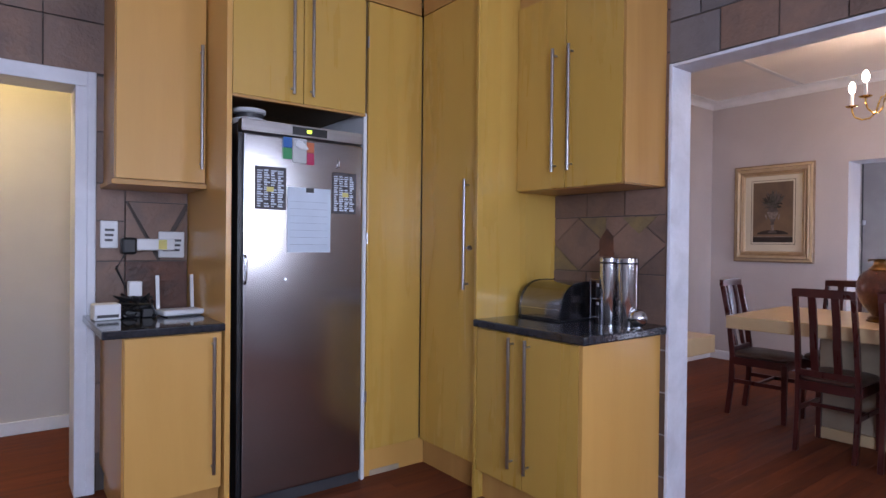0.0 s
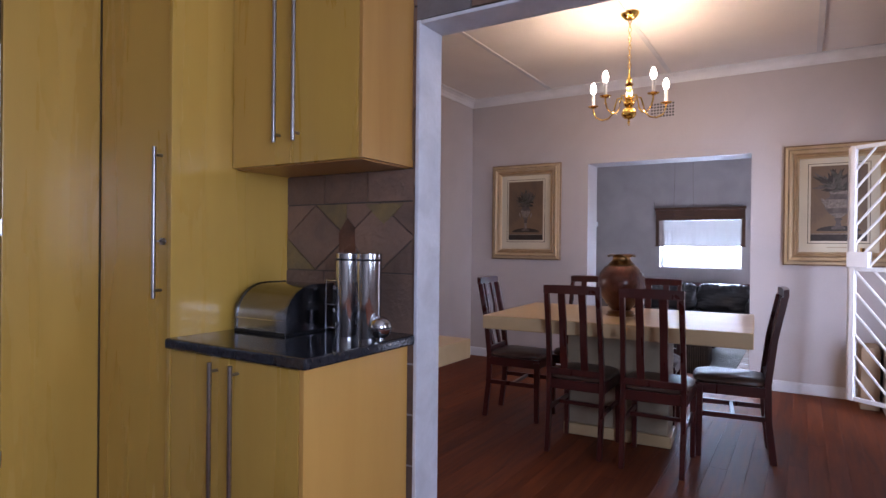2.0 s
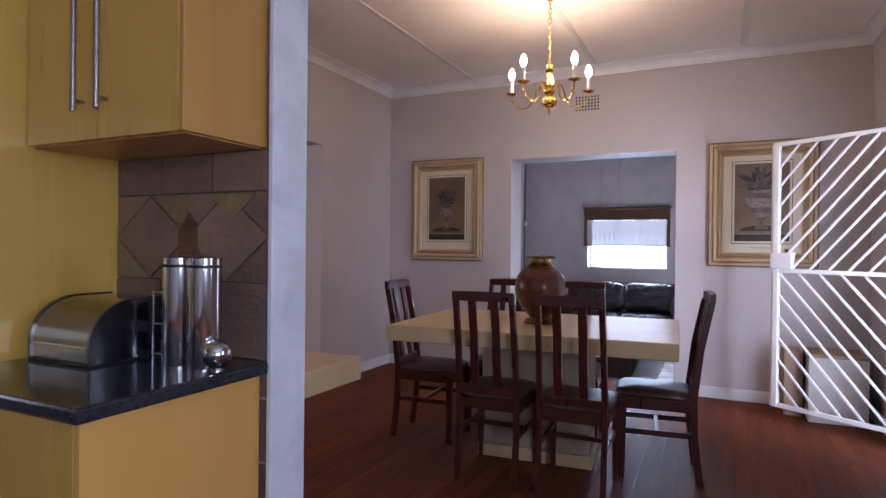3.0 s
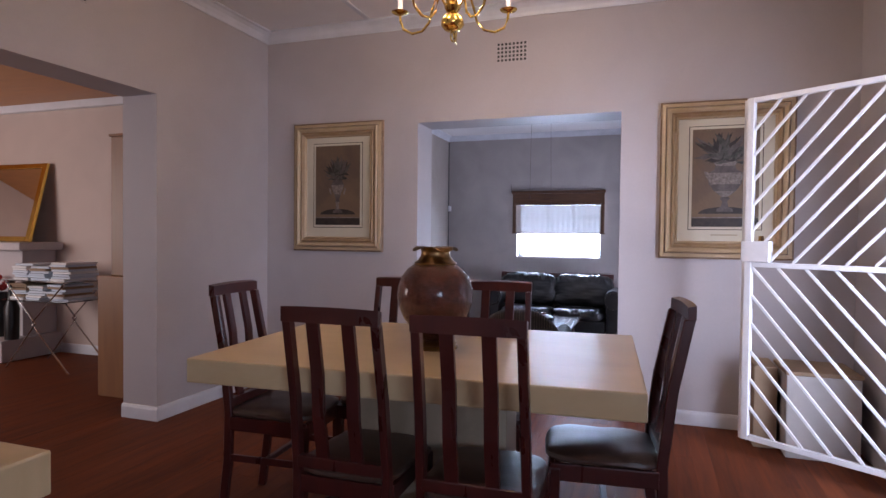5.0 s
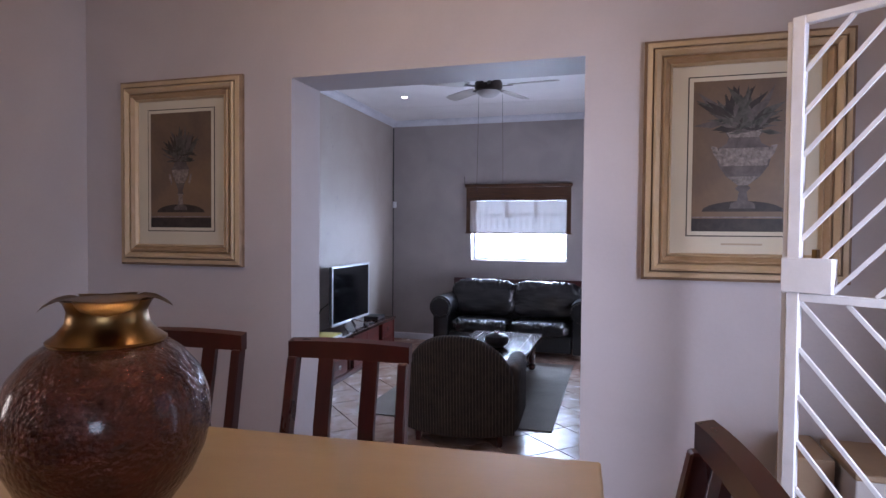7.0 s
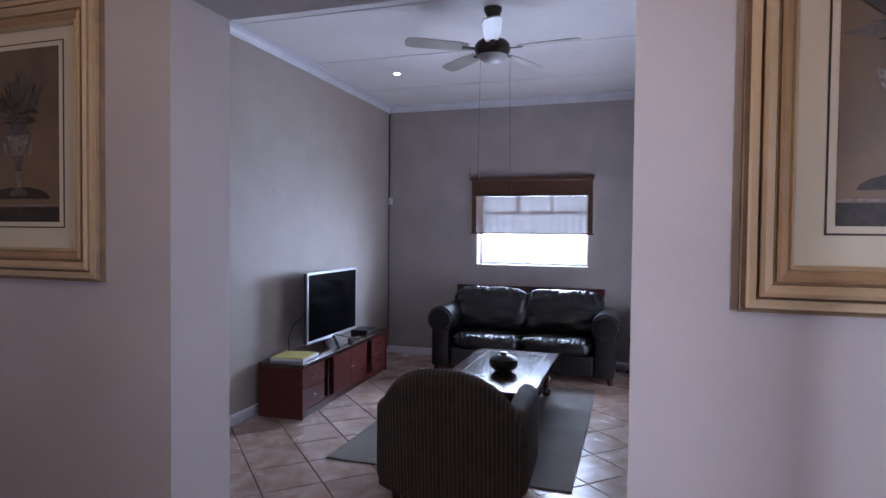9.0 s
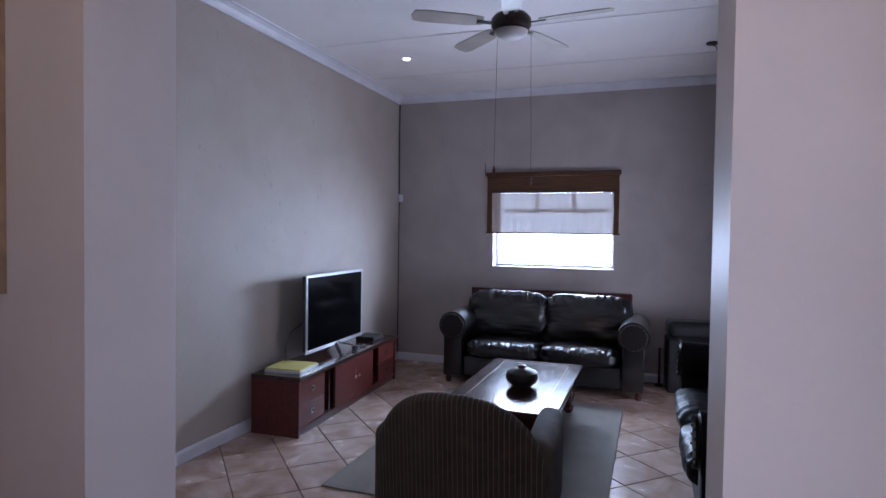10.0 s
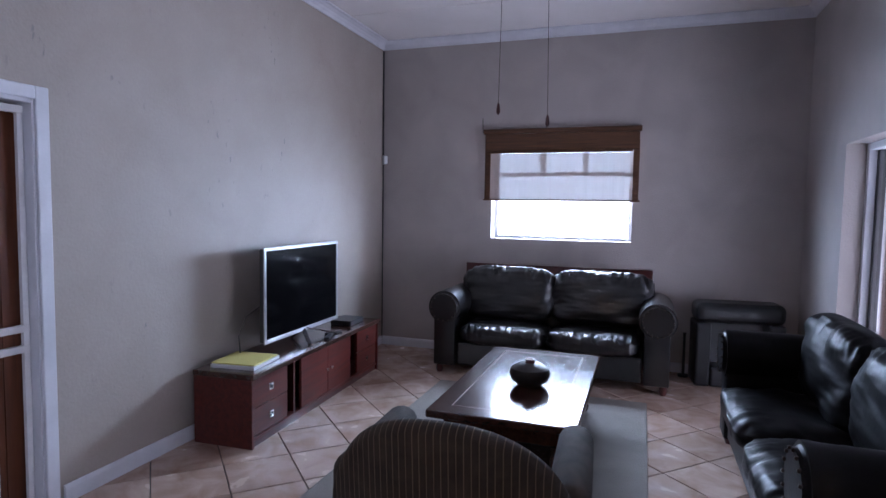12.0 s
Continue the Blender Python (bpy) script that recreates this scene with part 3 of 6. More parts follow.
# fridge housing
c = thing("fridge_housing", (0, 0, 0), 0, "maple veneer housing round the steel fridge with a top cupboard", "cabinet")
part("side_panel", box(0.767, YF - 0.012, 0, 0.792, 3.868, 2.58, 0.002), M_MAPLE, c)
part("side_panel", box(1.492, YF + 0.004, 0.0, 1.512, 3.868, 1.97, 0.002), M_WPLAS, c, "pale grey inner panel")
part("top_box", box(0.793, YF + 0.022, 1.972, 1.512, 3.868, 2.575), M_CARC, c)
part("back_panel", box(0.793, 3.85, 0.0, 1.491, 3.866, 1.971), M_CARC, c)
d1 = door_leaf(c, (0.797, YF, 1.965, 1.145, YF + 0.02, 2.57), M_MAPLEY)
d2 = door_leaf(c, (1.149, YF, 1.965, 1.498, YF + 0.02, 2.57), M_MAPLEY)
bar_handle(1.085, YF, 2.0, 2.56, d1, (0, -1))
bar_handle(1.185, YF, 2.0, 2.56, d2, (0, -1))
part("edge_strip", box(0.793, YF - 0.004, 1.950, 1.498, YF + 0.02, 1.963, 0.002), M_MAPLEO, c)
part("filler_panel", box(0.77, YF + 0.012, 2.582, 1.868, 3.86, CK - 0.003), M_MAPLEO, c, "orange veneer filler up to the ceiling")
# tall panel beside the fridge
c = thing("tall_cabinet", (0, 0, 0), 0, "tall narrow maple veneer broom cupboard beside the fridge", "cabinet")
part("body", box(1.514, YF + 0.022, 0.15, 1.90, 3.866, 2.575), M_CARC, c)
d = door_leaf(c, (1.517, YF, 0.155, XT - 0.004, YF + 0.02, 2.57), M_MAPLEY)
for z in (0.45, 1.30, 2.35):
    part("hinge", tube([(1.512, YF - 0.006, z - 0.03), (1.512, YF - 0.006, z + 0.03)], 0.006), M_STEEL, d, "", True)
part("plinth", box(1.514, YF + 0.03, 0.0, 1.92, YF + 0.05, 0.149), M_MAPLE, c, "veneer plinth worn white along the floor")
part("worn_edge", box(1.56, YF + 0.026, 0.0, 1.75, YF + 0.030, 0.03), M_STONEP, c, "peeled white patch")
# tall cupboard on the right wall
c = thing("pantry_cabinet", (0, 0, 0), 0, "tall maple veneer pantry cupboard with a lock", "cabinet")
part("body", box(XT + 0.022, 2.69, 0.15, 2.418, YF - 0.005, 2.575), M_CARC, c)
part("side_panel", box(XB - 0.002, 2.668, 0.0, 2.418, 2.688, 2.58, 0.002), M_MAPLEY, c)
d = door_leaf(c, (XT, 2.692, 0.155, XT + 0.02, YF - 0.006, 2.57), M_MAPLEY)
bar_handle(XT, 2.775, 1.04, 1.61, d, (-1, 0))
part("lock", tube([(XT + 0.001, 2.758, 1.255), (XT - 0.012, 2.758, 1.255)], 0.013, 14), M_STEEL, d, "small round cam lock with a key", True)
part("key", box(XT - 0.035, 2.735, 1.252, XT - 0.013, 2.760, 1.258, 0.001), M_STEEL, d)
part("plinth", box(XT + 0.05, 2.69, 0.0, XT + 0.07, YF + 0.028, 0.149), M_MAPLEO, c)
part("filler_panel", box(XT + 0.01, 2.67, 2.582, 2.418, YF + 0.01, CK - 0.003), M_MAPLEO, c)
# base cupboard under the black worktop
c = thing("base_cabinet", (0, 0, 0), 0, "two-door maple veneer base cupboard at the end of the run", "cabinet")
part("body", box(XB + 0.022, 2.02, 0.14, 2.418, 2.666, 0.862), M_CARC, c)
part("end_panel", box(XB, 1.998, 0.0, 2.394, 2.018, 0.862, 0.002), M_MAPLE, c)
d1 = door_leaf(c, (XB, 2.345, 0.15, XB + 0.02, 2.662, 0.858), M_MAPLEY)
d2 = door_leaf(c, (XB, 2.021, 0.15, XB + 0.02, 2.341, 0.858), M_MAPLEY)
bar_handle(XB, 2.405, 0.24, 0.845, d1, (-1, 0))
bar_handle(XB, 2.300, 0.24, 0.845, d2, (-1, 0))
part("plinth", box(XB + 0.05, 2.02, 0.0, XB + 0.07, 2.666, 0.138), M_MAPLEO, c)
solo("worktop", box(XB - 0.028, 1.968, 0.866, 2.418, 2.666, 0.904, 0.008), M_GRAN, "black polished granite worktop with rounded edge", "worktop")
# wall cupboard
c = thing("wall_cabinet", (0, 0, 0), 0, "two-door yellow maple veneer wall cupboard over the worktop", "cabinet")
part("body", box(2.125, 2.012, 1.565, 2.418, 2.666, 2.58), M_CARC, c)
part("end_panel", box(2.103, 1.995, 1.552, 2.418, 2.011, 2.58, 0.002), M_MAPLEO, c)
part("base_panel", box(2.125, 2.012, 1.548, 2.418, 2.666, 1.563), M_MAPLEO, c)
d1 = door_leaf(c, (2.103, 2.338, 1.552, 2.123, 2.662, 2.50), M_MAPLEY)
d2 = door_leaf(c, (2.103, 2.013, 1.552, 2.123, 2.334, 2.50), M_MAPLEY)
bar_handle(2.103, 2.395, 1.63, 2.225, d1, (-1, 0))
bar_handle(2.103, 2.295, 1.63, 2.225, d2, (-1, 0))
part("filler_panel", box(2.118, 2.012, 2.502, 2.40, 2.666, CK - 0.003), M_MAPLEO, c)

# fridge
f = thing("fridge", (0, 0, 0), 0, "tall stainless steel single-door fridge with magnets and notes", "fridge")
part("body", box(0.836, YF + 0.05, 0.03, 1.478, 3.80, 1.845, 0.004), M_DGREY, f)
part("control_panel", box(0.836, YF - 0.012, 1.795, 1.478, YF + 0.048, 1.855, 0.004), M_STEEL, f)
d = part("door", box(0.842, YF - 0.025, 0.065, 1.472, YF + 0.045, 1.785, 0.008), M_STEELF, f, "brushed steel door with small dents")
part("door_gasket", box(0.818, YF - 0.018, 0.06, 0.840, YF + 0.045, 1.785, 0.004), M_BLACK, f)
g = bmesh.new()
tube([(0.852, YF - 0.025, 1.21), (0.848, YF - 0.048, 1.195), (0.848, YF - 0.048, 1.095), (0.852, YF - 0.025, 1.08)], 0.008, 8, g)
part("handle", g, M_CHROME, d, "", True)
part("display", box(1.085, YF - 0.014, 1.805, 1.27, YF - 0.0125, 1.845), M_BLACK, f)
part("display_digits", box(1.16, YF - 0.0152, 1.818, 1.185, YF - 0.0145, 1.834), M_LED, f)
part("kick_grille", box(0.84, YF, 0.0, 1.476, YF + 0.04, 0.055), M_DGREY, f)
part("door_lock", lathe([(0.0, 0), (0.011, 0), (0.011, 0.006), (0, 0.007)], 12, (0, 0, 0)), M_CHROME, d, "", True)
for ob in d.children:
    if ob.name.startswith("door_lock"):
        ob.matrix_basis = pose(1.05, YF - 0.026, 1.09, 90, 0, 0)


def sheet(name, x0, z0, x1, z1, material, label, rows, ink, off=0.0):
    """A paper held on the fridge door, with bars for its unreadable lines."""
    y = YF - 0.0275 - off
    t = thing(name, (0, 0, 0), 0, label, "paper")
    part("paper", box(x0, y - 0.0012, z0, x1, y, z1), material, t)
    bm = bmesh.new()
    for (a, b, cc, e) in rows:
        box(x0 + a * (x1 - x0), y - 0.0020, z0 + b * (z1 - z0), x0 + cc * (x1 - x0), y - 0.0014, z0 + e * (z1 - z0), bm=bm)
    part("print", bm, ink, t)
    return t


n1 = sheet("note", 1.055, 1.225, 1.285, 1.545, M_PAPER, "pale blue ruled note sheet on the fridge door", [(0.06, 0.12 + 0.11 * k, 0.92, 0.124 + 0.11 * k) for k in range(7)], M_INK)
part("magnet", box(1.15, YF - 0.036, 1.522, 1.19, YF - 0.0298, 1.545, 0.001), M_DGREY, n1)
rng = random.Random(4)


def blocks(cols, rows, fill):
    return [(0.06 + 0.88 * i / cols, 0.06 + 0.88 * j / rows, 0.06 + 0.88 * (i + rng.uniform(0.45, 0.9)) / cols, 0.06 + 0.88 * (j + rng.uniform(0.4, 0.8)) / rows) for i in range(cols) for j in range(rows) if rng.random() < fill]


for x0, x1, z0, z1, col in ((0.895, 1.048, 1.43, 1.635, M_PAPER), (1.295, 1.43, 1.425, 1.635, M_PAPER)):
    s = sheet("fridge_magnet_card", x0, z0, x1, z1, M_CARD, "dark printed magnet card on the fridge door", blocks(4, 16, 0.97), col)
    part("print", box(x0 + 0.055, YF - 0.0305, z0 + 0.085, x0 + 0.09, YF - 0.0297, z0 + 0.108), M_YELLOW, s)
s = thing("fridge_magnet", (0, 0, 0), 0, "coloured picture magnet in blue green and pink", "magnet")
for a, b, e, z, col in ((1.03, 1.075, 1.735, 1.785, (0.03, 0.16, 0.5)), (1.03, 1.075, 1.68, 1.733, (0.03, 0.3, 0.1)), (1.077, 1.15, 1.665, 1.785, (0.6, 0.62, 0.62)), (1.152, 1.19, 1.72, 1.77, (0.6, 0.15, 0.05)), (1.152, 1.19, 1.66, 1.718, (0.6, 0.03, 0.12))):
    part("panel", box(a, YF - 0.034, e, b, YF - 0.0275, z, 0.001), mat("magnet_colour", col, 0.4), s)
part("bird", lathe([(0.0, 0), (0.018, 0.01), (0.022, 0.035), (0.012, 0.065), (0.0, 0.08)], 12), M_WPLAS, s, "", True).matrix_basis = pose(1.085, YF - 0.037, 1.765, 0, 112, 0) @ Matrix.Diagonal((1, 0.35, 1, 1))
solo("hook", tube([(1.33, YF - 0.027, 1.70), (1.33, YF - 0.034, 1.69), (1.33, YF - 0.036, 1.665), (1.322, YF - 0.042, 1.655)], 0.004, 8), M_CHROME, "small metal hook stuck on the fridge door", "hook", smooth=True)
b = thing("container", (0.945, 3.40, 1.856), 0, "white round lidded tub on top of the fridge", "container")
part("tub", lathe([(0.07, 0), (0.085, 0.012), (0.09, 0.03), (0.07, 0.038)]), M_WPLAS, b, "", True)
part("band", lathe([(0.066, 0.039), (0.068, 0.06)]), M_DGREY, b, "", True)
part("lid", lathe([(0.072, 0.061), (0.08, 0.066), (0.08, 0.082), (0.0, 0.09)]), M_WPLAS, b, "", True)

# things on the right worktop
ZC = 0.904
b = thing("bread_bin", (2.225, 2.475, ZC), 0, "brushed steel roll-top bread bin on the black worktop", "bread bin")
prof = [(-0.135, 0.012)] + [(-0.135 + 0.14 * (1 - math.cos(a)), 0.06 + 0.125 * math.sin(a)) for a in [k * math.pi / 16 for k in range(9)]] + [(0.12, 0.185), (0.12, 0.012)]
part("shell", prism(prof, lambda a, z, h: (a, -0.125 + h, z), 0.26), M_BIN, b, "brushed steel curved shell", True)
for y in (-0.138, 0.136):
    part("end_cap", prism([(a * 1.03, z * 1.02 if z > 0.02 else 0.008) for a, z in prof], lambda a, z, h, y=y: (a, y + h, z), 0.012), M_BINC, b, "steel end cap")
part("base", box(-0.14, -0.136, 0.0, 0.125, 0.147, 0.012, 0.002), M_BLACK, b)
part("lid_edge", box(-0.1385, -0.124, 0.052, -0.1352, 0.134, 0.058, 0.001), M_CHROME, b)
for y, h in ((2.185, 0.315), (2.085, 0.315)):
    b = thing("canister", (2.26, y, ZC), 0, "tall steel canister with small square windows", "canister", "steel canisters")
    part("body", lathe([(0.047, 0), (0.048, 0.004), (0.048, h - 0.03), (0.046, h - 0.028)], 32), M_CHROME, b, "", True)
    part("seal", lathe([(0.0485, h - 0.029), (0.0485, h - 0.022)], 32), M_BLACK, b, "", True)
    part("lid", lathe([(0.048, h - 0.0215), (0.048, h - 0.003), (0.044, h), (0.0, h)], 32), M_CHROME, b, "", True)
    for k in range(4):
        part("window", box(-0.002, -0.0095, 0.05 + 0.045 * k, 0.0016, 0.0095, 0.072 + 0.045 * k, 0.0005), M_BLACK, b).matrix_basis = pose(0, 0, 0, 0, 0, 150) @ Matrix.Translation((0.047, 0, 0))
b = thing("spice_rack", (2.30, 2.262, ZC), 0, "steel wire spice rack with small jars behind the canisters", "rack")
for x in (-0.04, 0.04):
    for y in (-0.035, 0.035):
        part("post", tube([(x, y, 0), (x, y, 0.21)], 0.003, 6), M_CHROME, b, "", True)
for z in (0.02, 0.11, 0.205):
    part("shelf_wire", tube([(-0.04, -0.035, z), (0.04, -0.035, z), (0.04, 0.035, z), (-0.04, 0.035, z), (-0.04, -0.035, z)], 0.003, 6), M_CHROME, b, "", True)
for z in (0.022, 0.112):
    for y in (-0.017, 0.017):
        j = part("jar", lathe([(0.014, z), (0.015, z + 0.055)], 12, (0, y, 0)), M_DGREY, b, "", True)
        part("lid", lathe([(0.0155, z + 0.056), (0.0155, z + 0.072)], 12, (0, y, 0)), M_CHROME, j, "", True)
b = thing("ball_timer", (2.245, 2.018, ZC), 0, "polished steel ball-shaped kitchen timer", "timer")
part("ball", lathe([(0.018 + 0.0, 0.0)] + [(0.042 * math.sin(a), 0.042 - 0.042 * math.cos(a) + 0.001) for a in [0.45 + k * (math.pi - 0.45) / 12 for k in range(13)]], 24), M_CHROME, b, "", True)
part("seam", lathe([(0.0425, 0.041), (0.0428, 0.043), (0.0425, 0.045)], 24), M_DGREY, b, "", True)

# things on the left worktop
b = thing("router", (0.665, 3.58, 0.902), 8, "white wireless router with two upright antennas", "router")
part("body", box(-0.10, -0.06, 0.006, 0.10, 0.06, 0.034, 0.01), M_WPLAS, b)
part("foot", box(-0.08, -0.05, 0.0, 0.08, 0.05, 0.006), M_DGREY, b)
for x in (-0.085, 0.085):
    part("antenna", beam((x, 0.062, 0.02), (x, 0.075, 0.20), 0.016, 0.009), M_WPLAS, b)
b = thing("power_adapter_bundle", (0.47, 3.62, 0.902), 0, "tangle of black cables and adapters on the worktop", "cables")
for k in range(7):
    r2 = random.Random(k)
    pts = [(r2.uniform(-0.10, 0.10), r2.uniform(-0.08, 0.10), 0.01 + r2.uniform(0, 0.13) * math.sin(math.pi * i / 7)) for i in range(8)]
    part("cable", tube(pts, 0.006, 6), M_BLACK, b, "", True)
part("adapter", box(-0.05, -0.02, 0.0, 0.02, 0.05, 0.05, 0.006), M_BLACK, b)
part("adapter", box(0.02, -0.05, 0.0, 0.08, 0.01, 0.045, 0.006), M_BLACK, b)
part("white_adapter", box(-0.03, 0.0, 0.10, 0.03, 0.05, 0.175, 0.006), M_WPLAS, b)
b = thing("network_box", (0.34, 3.60, 0.902), 4, "small pale plastic network box on the worktop", "box")
part("case", box(-0.055, -0.05, 0, 0.055, 0.05, 0.075, 0.006), M_WPLAS, b)
part("panel", box(-0.045, -0.0525, 0.012, 0.045, -0.0505, 0.026), M_DGREY, b)
for x0, x1, z0, z1, nm, lab in ((0.345, 0.425, 1.235, 1.375, "wall_plate", "white printed dispenser card on the slate wall"), (0.615, 0.745, 1.185, 1.325, "wall_socket", "white double power socket on the slate wall")):
    b = thing(nm, (0, 0, 0), 0, lab, "socket" if "socket" in nm else "plate")
    part("plate", box(x0, 3.836, z0, x1, 3.8505, z1, 0.006), M_WPLAS, b)
    for k in range(3):
        part("marking", box(x0 + 0.02, 3.8345, z0 + 0.035 + 0.026 * k, x1 - 0.025 + 0.004 * k, 3.8355, z0 + 0.047 + 0.026 * k), M_DGREY, b)
b = thing("plug_adapter", (0.60, 3.79, 1.255), 0, "white multi-plug adapter with a yellow sticker and black plug", "adapter")
part("body", box(-0.10, -0.03, -0.03, 0.08, 0.044, 0.03, 0.006), M_WPLAS, b)
part("sticker", box(0.0, -0.0325, -0.025, 0.04, -0.0305, 0.025), M_YELLOW, b)
part("plug", box(-0.17, -0.04, -0.05, -0.101, 0.03, 0.035, 0.012), M_BLACK, b)
part("cable", tube([(-0.15, 0, -0.05), (-0.19, 0.0, -0.12), (-0.15, -0.04, -0.22), (-0.10, -0.06, -0.33)], 0.006), M_BLACK, b, "", True)

# kitchen door frame
fr = tagged(new("door_frame_kitchen"), "white painted door frame to the hall", kind="structure")
part("jamb", box(0.235, 3.83, 0, 0.309, 4.05, 2.035, 0.004), M_WHITE, fr)
part("architrave", box(0.285, 3.822, 0, 0.325, 3.869, 2.11, 0.006), M_WHITE, fr)
part("head", box(-0.61, 3.83, 2.036, 0.309, 4.05, 2.109, 0.004), M_WHITE, fr)
part("jamb", box(-0.619, 3.83, 0, -0.55, 4.05, 2.035, 0.004), M_WHITE, fr)
b = thing("ceiling_lamp", (-0.45, 4.45, 2.75), 0, "round ceiling lamp in the hall", "lamp")
part("base", lathe([(0.10, -0.02), (0.10, 0)], 20), M_WPLAS, b, "", True)

# ---- dining room ----
def chair():
    """A slat-back dining chair that faces +x; its origin lies on the floor below the seat's middle."""
    c = thing("dining_chair", (0, 0, 0), 0, "dark mahogany slat-back dining chair with leatherette seat", "chair", "chairs round the dining table")
    for s in (-1, 1):
        pts = [(-0.215, s * 0.185, 0.0), (-0.185, s * 0.187, 0.25), (-0.18, s * 0.187, 0.46), (-0.21, s * 0.183, 0.72), (-0.262, s * 0.179, 0.975)]
        bm = bmesh.new()
        rings = []
        for p in pts:
            rings.append([bm.verts.new((p[0] + a * 0.019, p[1] + b2 * 0.016, p[2])) for a, b2 in ((-1, -1), (1, -1), (1, 1), (-1, 1))])
        for q, r in zip(rings, rings[1:]):
            for k in range(4):
                bm.faces.new((q[k], q[(k + 1) % 4], r[(k + 1) % 4], r[k]))
        bm.faces.new(rings[0][::-1])
        bm.faces.new(rings[-1])
        bmesh.ops.bevel(bm, geom=bm.edges[:], offset=0.004, segments=1, affect="EDGES")
        part("back_post", bm, M_MAHOG, c)
        bm = bmesh.new()
        tmp = box(0.185 - 0.02, s * 0.195 - 0.02, 0.0, 0.185 + 0.02, s * 0.195 + 0.02, 0.43, 0.004)
        for v in tmp.verts:
            if v.co.z < 0.2:
                v.co.x = 0.185 + (v.co.x - 0.185) * 0.75
                v.co.y = s * 0.195 + (v.co.y - s * 0.195) * 0.75
        join(bm, tmp)
        part("leg", bm, M_MAHOG, c)
        part("stretcher", box(-0.18, s * 0.19 - 0.009, 0.245, 0.18, s * 0.19 + 0.009, 0.275, 0.003), M_MAHOG, c)
        part("seat_rail", box(-0.17, s * 0.198 - 0.010, 0.385, 0.20, s * 0.198 + 0.010, 0.445, 0.003), M_MAHOG, c)
    part("seat_rail", box(0.185, -0.19, 0.385, 0.207, 0.19, 0.445, 0.003), M_MAHOG, c)
    part("seat_rail", box(-0.19, -0.18, 0.385, -0.17, 0.18, 0.445, 0.003), M_MAHOG, c)
    part("cross_stretcher", box(-0.01, -0.185, 0.25, 0.012, 0.185, 0.272, 0.003), M_MAHOG, c)
    seat = cushion(0.42, 0.43, 0.055, 0.003, 1, 0.4, 10)
    part("seat", seat, M_SEAT, c, "padded brown leatherette seat", True).matrix_basis = pose(0.012, 0, 0.44)
    bm = bmesh.new()
    n = 10
    rows = [[bm.verts.new((-0.268 + 0.014 * d0 - 0.006 * (1 - (2 * k / n - 1) ** 2), -0.196 + 0.392 * k / n, z)) for d0, z in ((-1, 0.973), (1, 0.973), (1, 1.016 + 0.004 * (1 - (2 * k / n - 1) ** 2)), (-1, 1.022 + 0.004 * (1 - (2 * k / n - 1) ** 2)))] for k in range(n + 1)]
    for a, b2 in zip(rows, rows[1:]):
        for k in range(4):
            bm.faces.new((a[k], a[(k + 1) % 4], b2[(k + 1) % 4], b2[k]))
    bm.faces.new(rows[0][::-1])
    bm.faces.new(rows[-1])
    part("crest_rail", bm, M_MAHOG, c, "", True)
    part("lower_rail", box(-0.205, -0.18, 0.475, -0.175, 0.18, 0.515, 0.004), M_MAHOG, c)
    for y in (-0.072, 0.072):
        bm = bmesh.new()
        rows = [[bm.verts.new((x + dx, y + dy, z)) for dx, dy in ((-0.008, -0.024), (0.008, -0.024), (0.008, 0.024), (-0.008, 0.024))] for x, z in ((-0.19, 0.50), (-0.222, 0.66), (-0.232, 0.80), (-0.268, 0.978))]
        for a, b2 in zip(rows, rows[1:]):
            for k in range(4):
                bm.faces.new((a[k], a[(k + 1) % 4], b2[(k + 1) % 4], b2[k]))
        bm.faces.new(rows[0][::-1])
        bm.faces.new(rows[-1])
        part("slat", bm, M_MAHOG, c)
    return c


first = chair()
for ob in first.children:
    ob.data.transform(Matrix.Diagonal((1, 0.87, 1, 1)))
first.matrix_basis = pose(4.158, 1.868, 0, 0, 0, 1)
for x, y, a in ((4.125, 1.412, 2), (4.583, 2.494, -85.7), (4.56, 1.062, 97), (4.925, 2.13, 183), (4.917, 1.62, 183.5)):
    copy_thing(first, pose(x, y, 0, 0, 0, a))

t = thing("dining_table", (4.54, 1.736, 0), 3.6, "heavy cream sandstone dining table on a block pedestal", "table")
part("tabletop", box(-0.53, -0.79, 0.712, 0.53, 0.79, 0.80, 0.006), M_STONE, t, "thick polished cream stone slab")
part("pedestal", box(-0.165, -0.32, 0.076, 0.09, 0.32, 0.711, 0.006), M_STONEP, t)
part("plinth", box(-0.18, -0.34, 0.0, 0.10, 0.34, 0.075, 0.006), M_STONE, t)
t = thing("console_table", (2.92, 3.02, 0), 0, "matching cream sandstone console table against the wall", "table")
part("tabletop", box(-0.27, -0.86, 0.672, 0.28, 0.86, 0.772, 0.006), M_STONE, t)
for y in (-0.4, 0.45):
    part("pedestal", box(-0.2, y - 0.1, 0.0, 0.18, y + 0.1, 0.671, 0.005), M_STONEP, t)

